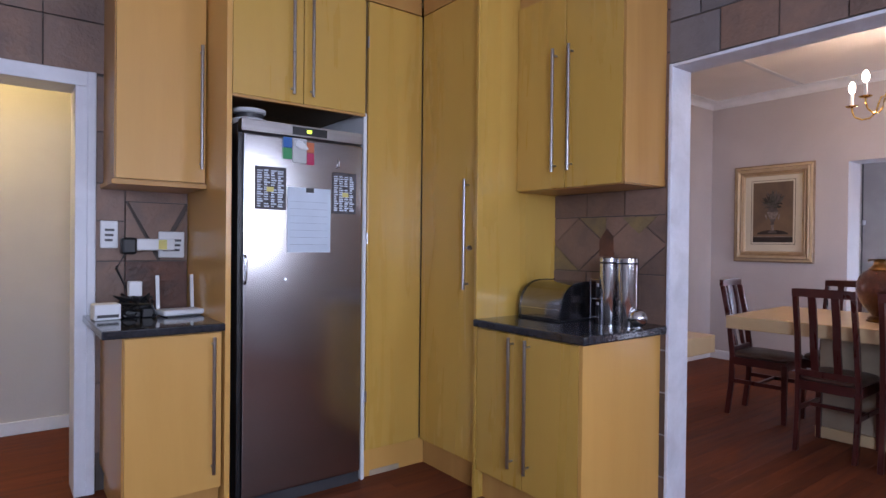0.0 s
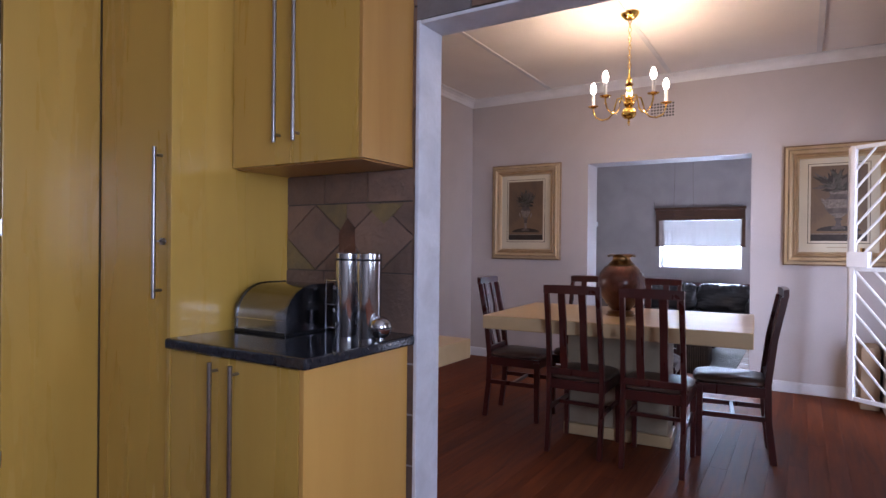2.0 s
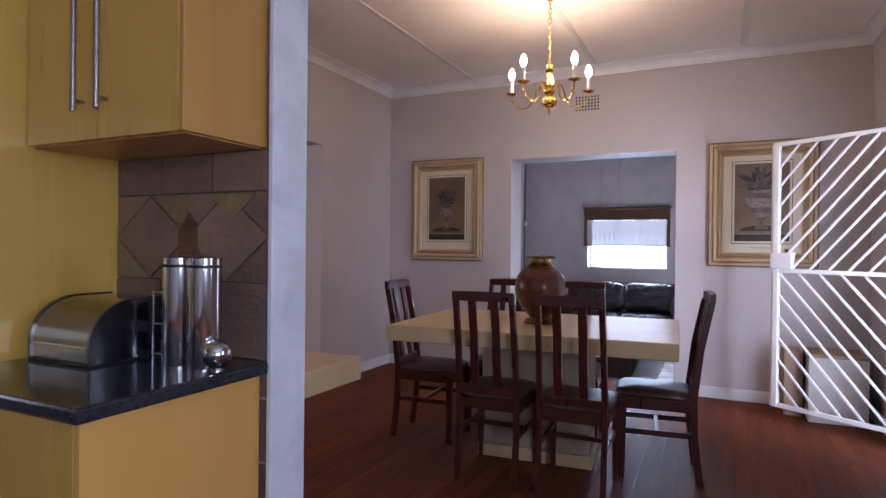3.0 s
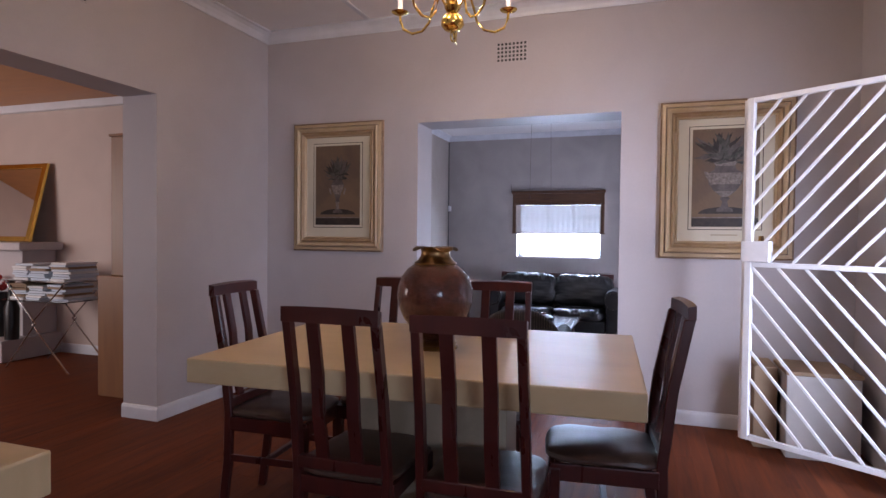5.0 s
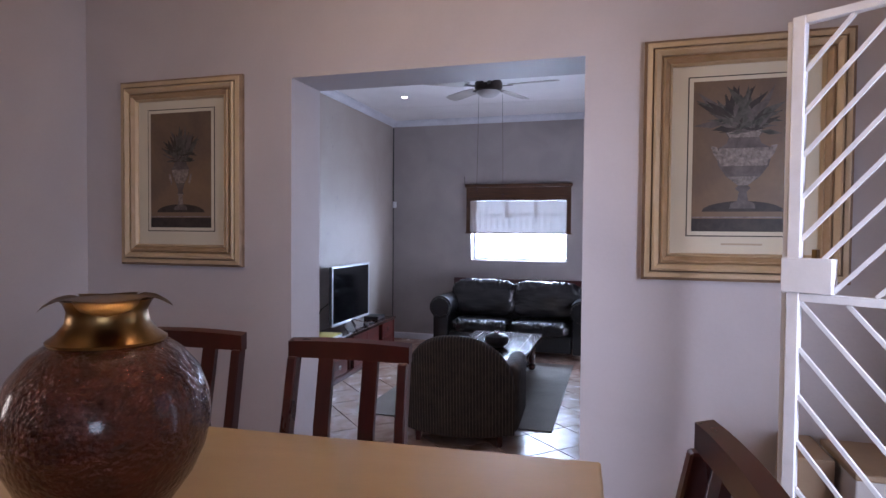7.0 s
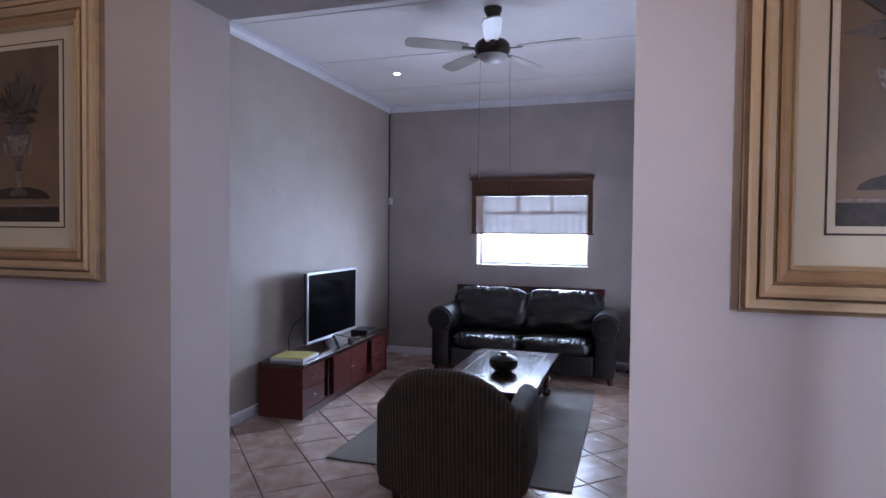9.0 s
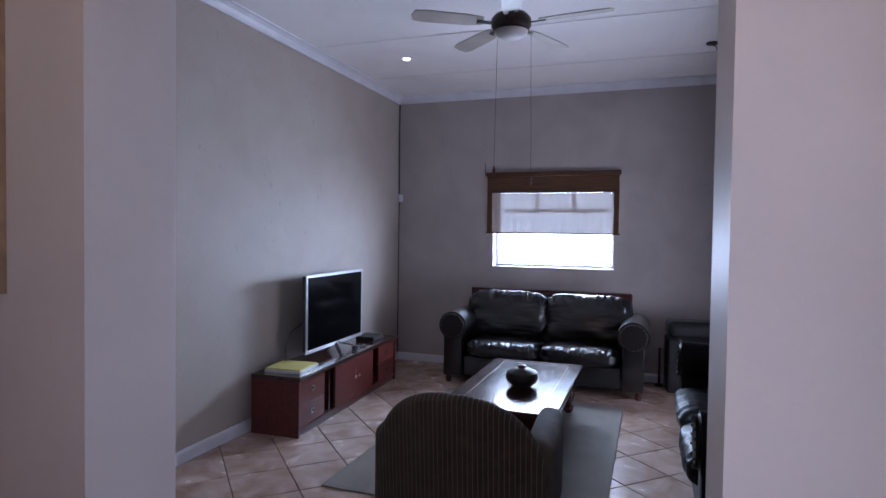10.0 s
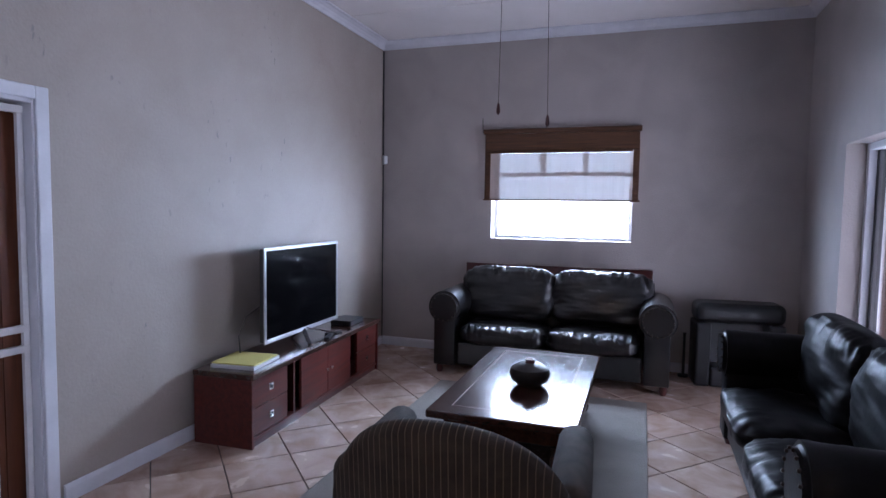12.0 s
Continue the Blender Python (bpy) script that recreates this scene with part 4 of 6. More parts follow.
v = thing("vase", (4.50, 1.732, 0.80), 0, "round hammered copper vase with a brass neck and foot", "vase")
part("foot", lathe([(0.103, 0), (0.104, 0.006), (0.09, 0.016), (0.098, 0.022), (0.085, 0.03), (0.064, 0.04)], 40), M_BRASS, v, "aged brass ring foot", True)
body = [(0.060, 0.035), (0.078, 0.052), (0.107, 0.088), (0.138, 0.13), (0.158, 0.175), (0.167, 0.22), (0.163, 0.265), (0.147, 0.31), (0.118, 0.345), (0.086, 0.368)]
bm = lathe(body, 56)
rng = random.Random(2)
for vert in bm.verts:
    k = noise.noise(vert.co * 60)
    vert.co.x *= 1 + 0.008 * k
    vert.co.y *= 1 + 0.008 * k
part("body", bm, M_COPPER, v, "dark hammered copper body", True)
part("neck", lathe([(0.092, 0.362), (0.094, 0.368), (0.08, 0.378), (0.066, 0.395), (0.062, 0.415), (0.068, 0.43), (0.074, 0.436)], 40), M_BRASS, v, "aged brass neck", True)
bm = bmesh.new()
for k in range(4):
    a0 = math.pi / 4 + k * math.pi / 2
    rows = []
    for i in range(6):
        rr, z = 0.060 + 0.0085 * i, 0.434 + 0.006 * math.sin(i * 0.6) - (0.0022 * i * i / 3)
        wdt = 0.75 * (1 - (i / 7) ** 2)
        rows.append([bm.verts.new((rr * math.cos(a0 + wdt * (j - 3) / 3), rr * math.sin(a0 + wdt * (j - 3) / 3), z + 0.003 * abs(j - 3) * (i / 5))) for j in range(7)])
    for a, b2 in zip(rows, rows[1:]):
        for j in range(6):
            bm.faces.new((a[j], a[j + 1], b2[j + 1], b2[j]))
bmesh.ops.solidify(bm, geom=bm.faces[:], thickness=0.003)
part("lip", bm, M_BRASS, v, "petal-shaped brass lip", True)

v.scale = (0.92, 0.92, 0.93)

# chandelier
HX, HY = 4.80, 1.77
c = thing("chandelier", (HX, HY, 0), 0, "polished brass five-arm candle chandelier with lit bulbs", "chandelier")
part("ceiling_rose", lathe([(0.012, CD - 0.055), (0.035, CD - 0.045), (0.06, CD - 0.02), (0.065, CD - 0.001)], 28), M_GOLD, c, "", True)
z = CD - 0.06
while z > 2.50:
    bm = bmesh.new()
    ang = 0 if round((CD - z) / 0.032) % 2 else math.pi / 2
    pts = [(0.010 * math.cos(a) * math.cos(ang), 0.010 * math.cos(a) * math.sin(ang), z + 0.019 * math.sin(a)) for a in [k * math.pi / 5 for k in range(11)]]
    tube(pts, 0.003, 6, bm)
    part("chain_link", bm, M_GOLD, c, "", True)
    z -= 0.032
part("stem", lathe([(0.010, 2.17), (0.032, 2.175), (0.05, 2.195), (0.052, 2.215), (0.04, 2.24), (0.018, 2.25), (0.03, 2.262), (0.038, 2.28), (0.03, 2.298), (0.016, 2.305), (0.024, 2.32), (0.014, 2.335), (0.018, 2.37), (0.014, 2.40), (0.026, 2.41), (0.03, 2.418), (0.014, 2.43), (0.02, 2.45), (0.008, 2.475), (0.006, 2.50)], 24), M_GOLD, c, "turned brass stem with a ball", True)
pts = [(0.022 * math.cos(a), 0.0, 2.148 + 0.022 * math.sin(a)) for a in [k * math.pi / 6 for k in range(13)]]
part("ring", tube(pts, 0.004, 6), M_GOLD, c, "", True)
for k in range(5):
    a = radians(14 + 72 * k)
    ca, sa = math.cos(a), math.sin(a)
    path = [(0.03, 2.285), (0.055, 2.33), (0.085, 2.325), (0.10, 2.28), (0.115, 2.225), (0.15, 2.19), (0.20, 2.185), (0.245, 2.21), (0.262, 2.25), (0.265, 2.285)]
    arm = part("arm", tube([(r * ca, r * sa, h) for r, h in path], 0.006, 8), M_GOLD, c, "", True)
    px, py = 0.265 * ca, 0.265 * sa
    part("drip_pan", lathe([(0.008, 2.278), (0.035, 2.288), (0.04, 2.294), (0.012, 2.293)], 20, (px, py, 0)), M_GOLD, arm, "", True)
    part("candle_sleeve", lathe([(0.0115, 2.294), (0.0115, 2.385)], 14, (px, py, 0)), M_WPLAS, arm, "ivory candle sleeve", True)
    part("bulb", lathe([(0.008, 2.386), (0.017, 2.40), (0.021, 2.42), (0.017, 2.445), (0.006, 2.465)], 14, (px, py, 0)), M_BULB, arm, "lit candle bulb", True)
    bulb_light("chandelier_bulb_light", (HX + px * 1.0, HY + py * 1.0, 2.49), L_BULB, WARM, 0.02)


def picture(name, y0, y1, z0, z1, label, bowl):
    """A framed print on the dining wall, with a stepped gilt moulding, mount board and an urn of leaves."""
    X = 6.519
    w, h = y1 - y0, z1 - z0
    p = thing(name, (X, (y0 + y1) / 2, (z0 + z1) / 2), 0, label, "picture", "framed urn prints")

    def band(nm, o, i, t0, t1, m):
        bm = bmesh.new()
        sq = lambda e, x: [bm.verts.new((x, sy * (w / 2 - e), sz * (h / 2 - e))) for sy, sz in ((-1, -1), (1, -1), (1, 1), (-1, 1))]
        r = [sq(o, -0.001), sq(o, -t0), sq((o * 2 + i) / 3, -t0 - 0.006 if t1 <= t0 else -t0), sq(i, -t1), sq(i, -0.001)]
        for a, b2 in zip(r, r[1:] + r[:1]):
            for k in range(4):
                bm.faces.new((a[k], a[(k + 1) % 4], b2[(k + 1) % 4], b2[k]))
        return part(nm, bm, m, p)

    band("outer_edge", 0.0, 0.012, 0.022, 0.030, M_FRAMED)
    band("outer_moulding", 0.0125, 0.034, 0.034, 0.038, M_FRAMEL)
    band("groove", 0.0345, 0.041, 0.028, 0.028, M_FRAMED)
    band("middle_moulding", 0.0415, 0.070, 0.042, 0.034, M_FRAMEL)
    band("inner_groove", 0.0705, 0.078, 0.026, 0.026, M_FRAME)
    band("inner_moulding", 0.0785, 0.104, 0.034, 0.024, M_FRAME)
    band("sight_edge", 0.1045, 0.118, 0.026, 0.018, M_FRAMEL)
    part("mount", box(-0.010, -w / 2 + 0.117, -h / 2 + 0.117, -0.002, w / 2 - 0.117, h / 2 - 0.117), M_MAT, p, "cream mount board")
    aw, a0, a1 = w / 2 - 0.203, -h / 2 + 0.213, h / 2 - 0.186
    part("print_border", box(-0.0115, -aw - 0.022, a0 - 0.022, -0.0105, aw + 0.022, a1 + 0.022), M_SEPIAD, p)
    part("print_margin", box(-0.0130, -aw - 0.017, a0 - 0.017, -0.0120, aw + 0.017, a1 + 0.017), M_MAT, p)
    art = part("print", box(-0.0145, -aw, a0, -0.0135, aw, a1), M_SEPIA, p, "sepia print of an urn with leaves")

    def flat(nm, poly, m, lift):
        part(nm, prism(poly, lambda a, b2, t: (-0.0147 - lift - t, a, b2), 0.0004), m, art)

    flat("ledge", [(-aw, a0), (aw, a0), (aw, a0 + 0.055), (-aw, a0 + 0.055)], M_SEPIAD, 0)
    flat("ledge_line", [(-aw, a0 + 0.058), (aw, a0 + 0.058), (aw, a0 + 0.064), (-aw, a0 + 0.064)], M_SEPIAL, 0)
    flat("shadow", [(0.16 * math.cos(t), a0 + 0.085 + 0.045 * math.sin(t)) for t in [math.pi * k / 10 for k in range(11)]], M_SEPIAD, 0.0002)
    base = a0 + 0.098
    if bowl:
        half = [(0.05, 0.0), (0.046, 0.02), (0.021, 0.034), (0.015, 0.07), (0.03, 0.085), (0.019, 0.098), (0.065, 0.135), (0.096, 0.18), (0.106, 0.225), (0.10, 0.255), (0.066, 0.275), (0.058, 0.30), (0.074, 0.325), (0.06, 0.338)]
        bands = [(0.098, 0.135), (0.18, 0.255), (0.30, 0.338)]
        grip, spread = 0.128, 1.0
    else:
        half = [(0.045, 0.0), (0.04, 0.016), (0.018, 0.03), (0.012, 0.075), (0.022, 0.09), (0.014, 0.105), (0.03, 0.15), (0.052, 0.19), (0.06, 0.225), (0.044, 0.25), (0.04, 0.265), (0.054, 0.285)]
        bands = [(0.03, 0.09), (0.15, 0.225)]
        grip, spread = 0.078, 0.72
    flat("urn", [(r, base + q) for r, q in half] + [(-r, base + q) for r, q in half[::-1]], M_SEPIAM, 0.0006)
    for lo, hi in bands:
        ring = [(r, q) for r, q in half if lo - 1e-6 <= q <= hi + 1e-6]
        flat("relief_band", [(r * 0.94, base + q) for r, q in ring] + [(-r * 0.94, base + q) for r, q in ring[::-1]], M_SEPIAL, 0.0011)
    gz = base + half[-5][1]
    for sg in (-1, 1):
        flat("urn_handle", [(sg * grip, gz + 0.012), (sg * grip * 0.82, gz + 0.008), (sg * grip * 0.68, gz - 0.035), (sg * grip * 0.78, gz - 0.05), (sg * grip * 0.93, gz - 0.02)], M_SEPIAL, 0.0014)
    top = base + half[-1][1]
    r3 = random.Random(11 if bowl else 5)
    for k in range(90):
        a = radians(r3.uniform(-12, 192))
        ln = r3.uniform(0.07, 0.185) * (0.8 + 0.2 * math.sin(a)) * (spread * 0.3 + 0.7)
        cx, cz = r3.uniform(-0.06, 0.06) * spread, top + r3.uniform(-0.015, 0.045)
        ex, ez = cx + ln * math.cos(a) * spread, min(cz + ln * math.sin(a), a1 - 0.025)
        wide = r3.uniform(0.07, 0.12)
        nx, nz = -(ez - cz) * wide, (ex - cx) * wide
        flat("leaf", [(cx, cz), ((cx + ex) / 2 + nx, (cz + ez) / 2 + nz), (ex, ez), ((cx + ex) / 2 - nx, (cz + ez) / 2 - nz)], (M_SEPIAF, M_SEPIAD, M_SEPIAF, M_SEPIAM)[k % 4], 0.0017 + 0.00002 * k)
    if bowl:
        part("caption", box(-0.0112, -0.08, a0 - 0.058, -0.0104, 0.08, a0 - 0.05), M_STONEP, p)
    return p


picture("framed_picture", 2.895, 3.705, 1.115, 2.155, "gilt framed sepia print of a slender urn with leaves", False)
picture("framed_picture", 0.045, 0.850, 1.115, 2.155, "gilt framed sepia print of a wide urn with leaves", True)


def air_vent(name, place, w, h, cols, rows):
    t = tagged(new(name), "plaster air vent with rows of square holes", "vent")
    bm = bmesh.new()
    part("plate", prism([(0, 0), (w, 0), (w, h), (0, h)], place, 0.006), M_WALL, t)
    # Holes are flat black squares, their inner shade put into the colour.
    for i in range(cols):
        for j in range(rows):
            a, b2 = (i + 0.22) * w / cols, (j + 0.22) * h / rows
            tmp = prism([(a, b2), (a + 0.56 * w / cols, b2), (a + 0.56 * w / cols, b2 + 0.56 * h / rows), (a, b2 + 0.56 * h / rows)], lambda p, q, d: place(p, q, 0.0062 + d), 0.0006)
            join(bm, tmp)
    part("holes", bm, M_BLACK, t)


air_vent("air_vent", lambda a, b2, d: (6.519 - d, 1.766 + a, 2.525 + b2, ), 0.226, 0.145, 8, 5)
air_vent("air_vent", lambda a, b2, d: (4.58 + a, 3.979 - d, 2.56 + b2), 0.225, 0.145, 8, 5)

# white security gate, standing open from the south wall
GX, GY = 5.585, -0.278
ga = math.degrees(math.atan2(0.387 - GY, 6.03 - GX))
g = thing("security_gate", (GX, GY, 0), ga, "white steel security gate with slanting bars, standing open", "gate")
GW = 0.80
part("lock_stile", box(GW - 0.040, -0.018, 0.10, GW, 0.018, 2.05, 0.003), M_GATE, g)
part("slam_plate", box(GW + 0.001, -0.022, 0.10, GW + 0.016, 0.012, 2.04, 0.002), M_GATE, g)
part("hinge_stile", box(0.0, -0.018, 0.10, 0.034, 0.018, 2.05, 0.003), M_GATE, g)
part("top_rail", box(0.035, -0.016, 2.022, GW - 0.041, 0.016, 2.05, 0.003), M_GATE, g)
part("bottom_rail", box(0.035, -0.016, 0.10, GW - 0.041, 0.016, 0.13, 0.003), M_GATE, g)
part("middle_rail", box(0.035, -0.016, 1.092, GW - 0.041, 0.016, 1.120, 0.003), M_GATE, g)
part("lock_box", box(GW - 0.14, -0.028, 1.122, GW + 0.014, 0.028, 1.238, 0.003), M_GATE, g, "white lock case")
for z in (0.30, 1.85):
    part("hinge", tube([(-0.006, 0, z - 0.05), (-0.006, 0, z + 0.05)], 0.011, 10), M_GATE, g, "", True)
part("lock_handle", box(GW - 0.085, -0.034, 1.239, GW - 0.07, 0.0, 1.268, 0.002), M_BRASS, g)


def bars(z0, z1, slope, first, step):
    """Slanting bars between two rails; each leaves the lock stile at first + k * step."""
    x0, x1 = 0.03, GW - 0.038
    for k in range(-9, 16):
        zc = first + k * step
        za, zb = zc, zc + slope * (x1 - x0)
        lo, hi = max(min(za, zb), z0), min(max(za, zb), z1)
        if hi - lo < 0.03:
            continue
        fx = lambda zz: x1 - (zz - zc) / slope
        part("bar", beam((fx(lo), 0, lo), (fx(hi), 0, hi), 0.013, 0.013, up=(0, 1, 0)), M_GATE, g)


bars(1.121, 2.021, 1.13, 1.30, 0.1415)
bars(0.131, 1.091, -1.13, 0.931, 0.160)
fr = tagged(new("door_frame_entrance"), "white steel door frame of the entrance", kind="structure")
part("jamb", box(5.54, -0.55, 0, 5.579, -0.303, 2.02, 0.004), M_WHITE, fr)
part("jamb", box(4.672, -0.55, 0, 4.71, -0.303, 2.02, 0.004), M_WHITE, fr)
part("head", box(4.672, -0.55, 2.021, 5.579, -0.303, 2.058, 0.004), M_WHITE, fr)

b = thing("carton", (6.39, -0.046, 0), 0, "white storage box standing against the wall", "box")
part("front", box(-0.32, -0.17, 0.0, 0.04, 0.20, 0.475, 0.006), M_BOXW, b)
part("lid", box(-0.33, -0.175, 0.476, 0.045, 0.205, 0.50, 0.006), M_CARDB, b)
solo("cardboard_box", box(6.20, 0.175, 0.0, 6.49, 0.30, 0.49, 0.004), M_CARDB, "flat brown cardboard box leaning at the wall", "box")

# ---- lounge through the side opening ----
c = thing("tall_cabinet", (5.66, 4.29, 0), 0, "tall tan wooden cabinet with a deeper base", "cabinet")
part("upper_case", box(0, 0, 0.92, 0.95, 0.47, 1.97, 0.006), M_TAN, c)
part("base_case", box(-0.02, 0, 0.0, 0.97, 0.585, 0.919, 0.006), M_TAN, c)
part("cornice", box(-0.012, 0, 1.971, 0.962, 0.482, 1.99, 0.005), M_TAN, c)
fp = thing("fireplace", (6.75, 7.75, 0), 0, "pale grey plastered fireplace with a raised hearth", "fireplace")
part("hearth", box(-0.62, -1.1, 0.0, -0.002, 1.1, 0.21, 0.01), M_WALL, fp)
part("breast", box(-0.36, -1.02, 0.211, -0.002, -0.55, 1.06, 0.008), M_WALL, fp)
part("breast", box(-0.36, 0.55, 0.211, -0.002, 1.02, 1.06, 0.008), M_WALL, fp)
part("firebox", box(-0.10, -0.549, 0.211, -0.002, 0.549, 0.88), M_BRICK, fp)
part("lintel", box(-0.36, -0.549, 0.881, -0.002, 0.549, 1.06, 0.008), M_WALL, fp)
part("mantel", box(-0.46, -1.12, 1.061, -0.002, 1.12, 1.14, 0.01), M_WALL, fp)
m = thing("mirror", (6.50, 7.55, 1.142), 0, "gilt framed mirror leaning on the mantelpiece", "mirror")
mm = pose(0, 0, 0, 0, 14, 0)
for nm, bx, mt in (("glass", (-0.008, -0.72, 0.05, 0.004, 0.72, 0.78), M_MIRROR), ("frame_side", (-0.02, -0.78, 0.0, 0.012, -0.721, 0.83), M_GOLD), ("frame_side", (-0.02, 0.721, 0.0, 0.012, 0.78, 0.83), M_GOLD), ("frame_rail", (-0.02, -0.72, 0.0, 0.012, 0.72, 0.049), M_GOLD), ("frame_rail", (-0.02, -0.72, 0.781, 0.012, 0.72, 0.83), M_GOLD)):
    part(nm, box(*bx, 0.003), mt, m).matrix_basis = mm
r = thing("magazine_rack", (6.24, 6.08, 0), 0, "wire and glass side table loaded with magazines", "rack")
part("glass_shelf", box(-0.22, -0.42, 0.80, 0.22, 0.42, 0.808), M_GLASS, r)
part("glass_shelf", box(-0.22, -0.36, 0.62, 0.22, 0.42, 0.628), M_GLASS, r)
for s in (-0.2, 0.2):
    part("wire_leg", tube([(s, -0.40, 0.0), (s, 0.05, 0.42), (s, -0.36, 0.80)], 0.008), M_CHROME, r, "", True)
    part("wire_leg", tube([(s, 0.38, 0.0), (s, 0.0, 0.42), (s, 0.38, 0.80)], 0.008), M_CHROME, r, "", True)
rng = random.Random(8)
for y, z0, n in ((-0.24, 0.809, 8), (0.02, 0.809, 6), (0.24, 0.809, 7), (-0.2, 0.629, 7), (0.06, 0.629, 6), (0.28, 0.629, 7)):
    st = thing("magazine_stack", (6.24, 6.08 + y, z0), 0, "stack of magazines with pale worn edges", "magazines", "magazine stacks")
    for k in range(n):
        part("magazine", box(-0.15, -0.10, k * 0.021, 0.15, 0.10, k * 0.021 + 0.018, 0.002), (M_WPLAS, M_PAPER, M_CARDB, M_PAPER)[rng.randrange(4)], st).matrix_basis = pose(rng.uniform(-0.02, 0.02), rng.uniform(-0.015, 0.015), 0, 0, 0, rng.uniform(-7, 7))
v = thing("floor_vase", (6.32, 6.95, 0.211), 0, "tall black vase with a red flower on the hearth", "vase")
part("vase", lathe([(0.06, 0), (0.09, 0.12), (0.10, 0.28), (0.055, 0.40), (0.06, 0.44)], 20), M_BLACK, v, "", True)
bm = bmesh.new()
for k in range(26):
    q = Vector((rng.gauss(0, 1), rng.gauss(0, 1), rng.gauss(0, 1))).normalized()
    tmp = bmesh.new()
    bmesh.ops.create_icosphere(tmp, subdivisions=1, radius=0.028)
    join(bm, tmp, Matrix.Translation(Vector((0, 0, 0.53)) + q * 0.06))
part("flower", bm, M_RED, v, "red flower head", True)
b = thing("bottle", (6.25, 6.68, 0.211), 0, "tall black bottle on the hearth", "bottle")
part("body", lathe([(0.06, 0), (0.065, 0.30), (0.03, 0.40), (0.028, 0.55), (0.034, 0.56)], 18), M_BLACK, b, "", True)

# ---- living room ----
# window with bars and blind
w = tagged(new("window_1"), "steel framed window with burglar bars", kind="structure")
part("window_frame", box(12.60, 1.641, 0.896, 12.64, 1.68, 1.969, 0.003), M_WHITE, w)
part("window_frame", box(12.60, 3.03, 0.896, 12.64, 3.069, 1.969, 0.003), M_WHITE, w)
part("window_frame", box(12.60, 1.681, 0.896, 12.64, 3.029, 0.93, 0.003), M_WHITE, w)
part("window_frame", box(12.60, 1.681, 1.93, 12.64, 3.029, 1.969, 0.003), M_WHITE, w)
for y in (2.12, 2.56):
    part("mullion", box(12.605, y - 0.03, 1.601, 12.638, y + 0.03, 1.929, 0.003), M_WHITE, w)
part("transom", box(12.606, 1.681, 1.56, 12.637, 3.029, 1.60, 0.003), M_WHITE, w)
for k in range(11):
    y = 1.74 + k * 0.125
    part("burglar_bar", tube([(12.59, y, 1.44), (12.59, y, 1.93)], 0.005, 6), M_DGREY, w, "", True)
for z in (1.44, 1.83):
    part("burglar_bar", tube([(12.59, 1.68, z), (12.59, 3.03, z)], 0.005, 6), M_DGREY, w, "", True)
pane = part("pane", box(12.619, 1.681, 0.931, 12.622, 3.029, 1.929), M_GLASS, w)
pane.visible_shadow = False
b = thing("roman_blind", (12.43, 2.363, 0), 0, "brown bamboo blind half drawn over the window", "blind")
part("headrail", box(-0.075, -0.79, 1.985, -0.002, 0.79, 2.035, 0.006), M_BLIND, b)
part("valance", box(-0.06, -0.772, 1.81, -0.045, 0.772, 1.984, 0.004), M_BLIND, b, "folded bamboo valance")
part("border", box(-0.042, -0.775, 1.31, -0.034, -0.715, 1.90, 0.002), M_BLIND, b)
part("border", box(-0.042, 0.715, 1.31, -0.034, 0.775, 1.90, 0.002), M_BLIND, b)
part("border", box(-0.042, -0.714, 1.785, -0.034, 0.714, 1.834, 0.002), M_BLIND, b)
bm = bmesh.new()
n = 60
rows = [[bm.verts.new((-0.037 + 0.003 * math.sin(k * 1.7) * (j / 8), -0.714 + 1.428 * k / n, 1.784 - (1.784 - 1.304 - 0.005 * math.sin(k * 0.5)) * j / 8)) for k in range(n + 1)] for j in range(9)]
for a, b2 in zip(rows, rows[1:]):
    for k in range(n):
        bm.faces.new((a[k], a[k + 1], b2[k + 1], b2[k]))
part("cloth", bm, M_WOVEN, b, "sheer woven reed cloth")
part("bottom_rail", box(-0.045, -0.79, 1.296, -0.030, 0.79, 1.313, 0.003), M_BLIND, b)
part("cord", tube([(-0.05, 0.80, 2.0), (-0.05, 0.805, 2.15)], 0.004, 6), M_DGREY, b, "", True)
solo("backdrop", box(14.6, 0.7, FL - 0.3, 14.65, 6.0, 5.5), M_OUT, "", "", kind="structure")
# Added brick walls outside that keep sky and backdrop from brightening the sliding door.
solo("garden_wall", box(9.0, -2.6, FL - 0.4, 14.8, -2.4, 2.3), M_BRICK, "", "", kind="structure")
solo("garden_wall_return", box(14.7, -2.4, FL - 0.4, 14.9, 0.69, 2.3), M_BRICK, "", "", kind="structure")
solo("garden_ground", box(-60, -60, FL - 0.62, 80, 60, FL - 0.42), M_BRICK, "", "", kind="structure")

# sliding door
w = tagged(new("door_sliding"), "aluminium sliding door to the garden", kind="structure")
part("frame", box(11.31, -0.10, FL, 11.358, 0.02, 1.718, 0.003), M_WHITE, w)
part("frame", box(9.452, -0.10, FL, 9.50, 0.02, 1.718, 0.003), M_WHITE, w)
part("frame", box(9.501, -0.10, 1.67, 11.309, 0.02, 1.718, 0.003), M_WHITE, w)
part("stile", box(10.38, -0.08, FL, 10.44, -0.03, 1.669, 0.003), M_WHITE, w)
part("stile", box(11.26, -0.08, FL, 11.309, -0.03, 1.669, 0.003), M_DGREY, w)
pane = part("pane", box(9.501, -0.058, FL + 0.04, 11.259, -0.054, 1.669), M_GLASS, w)
pane.visible_shadow = False

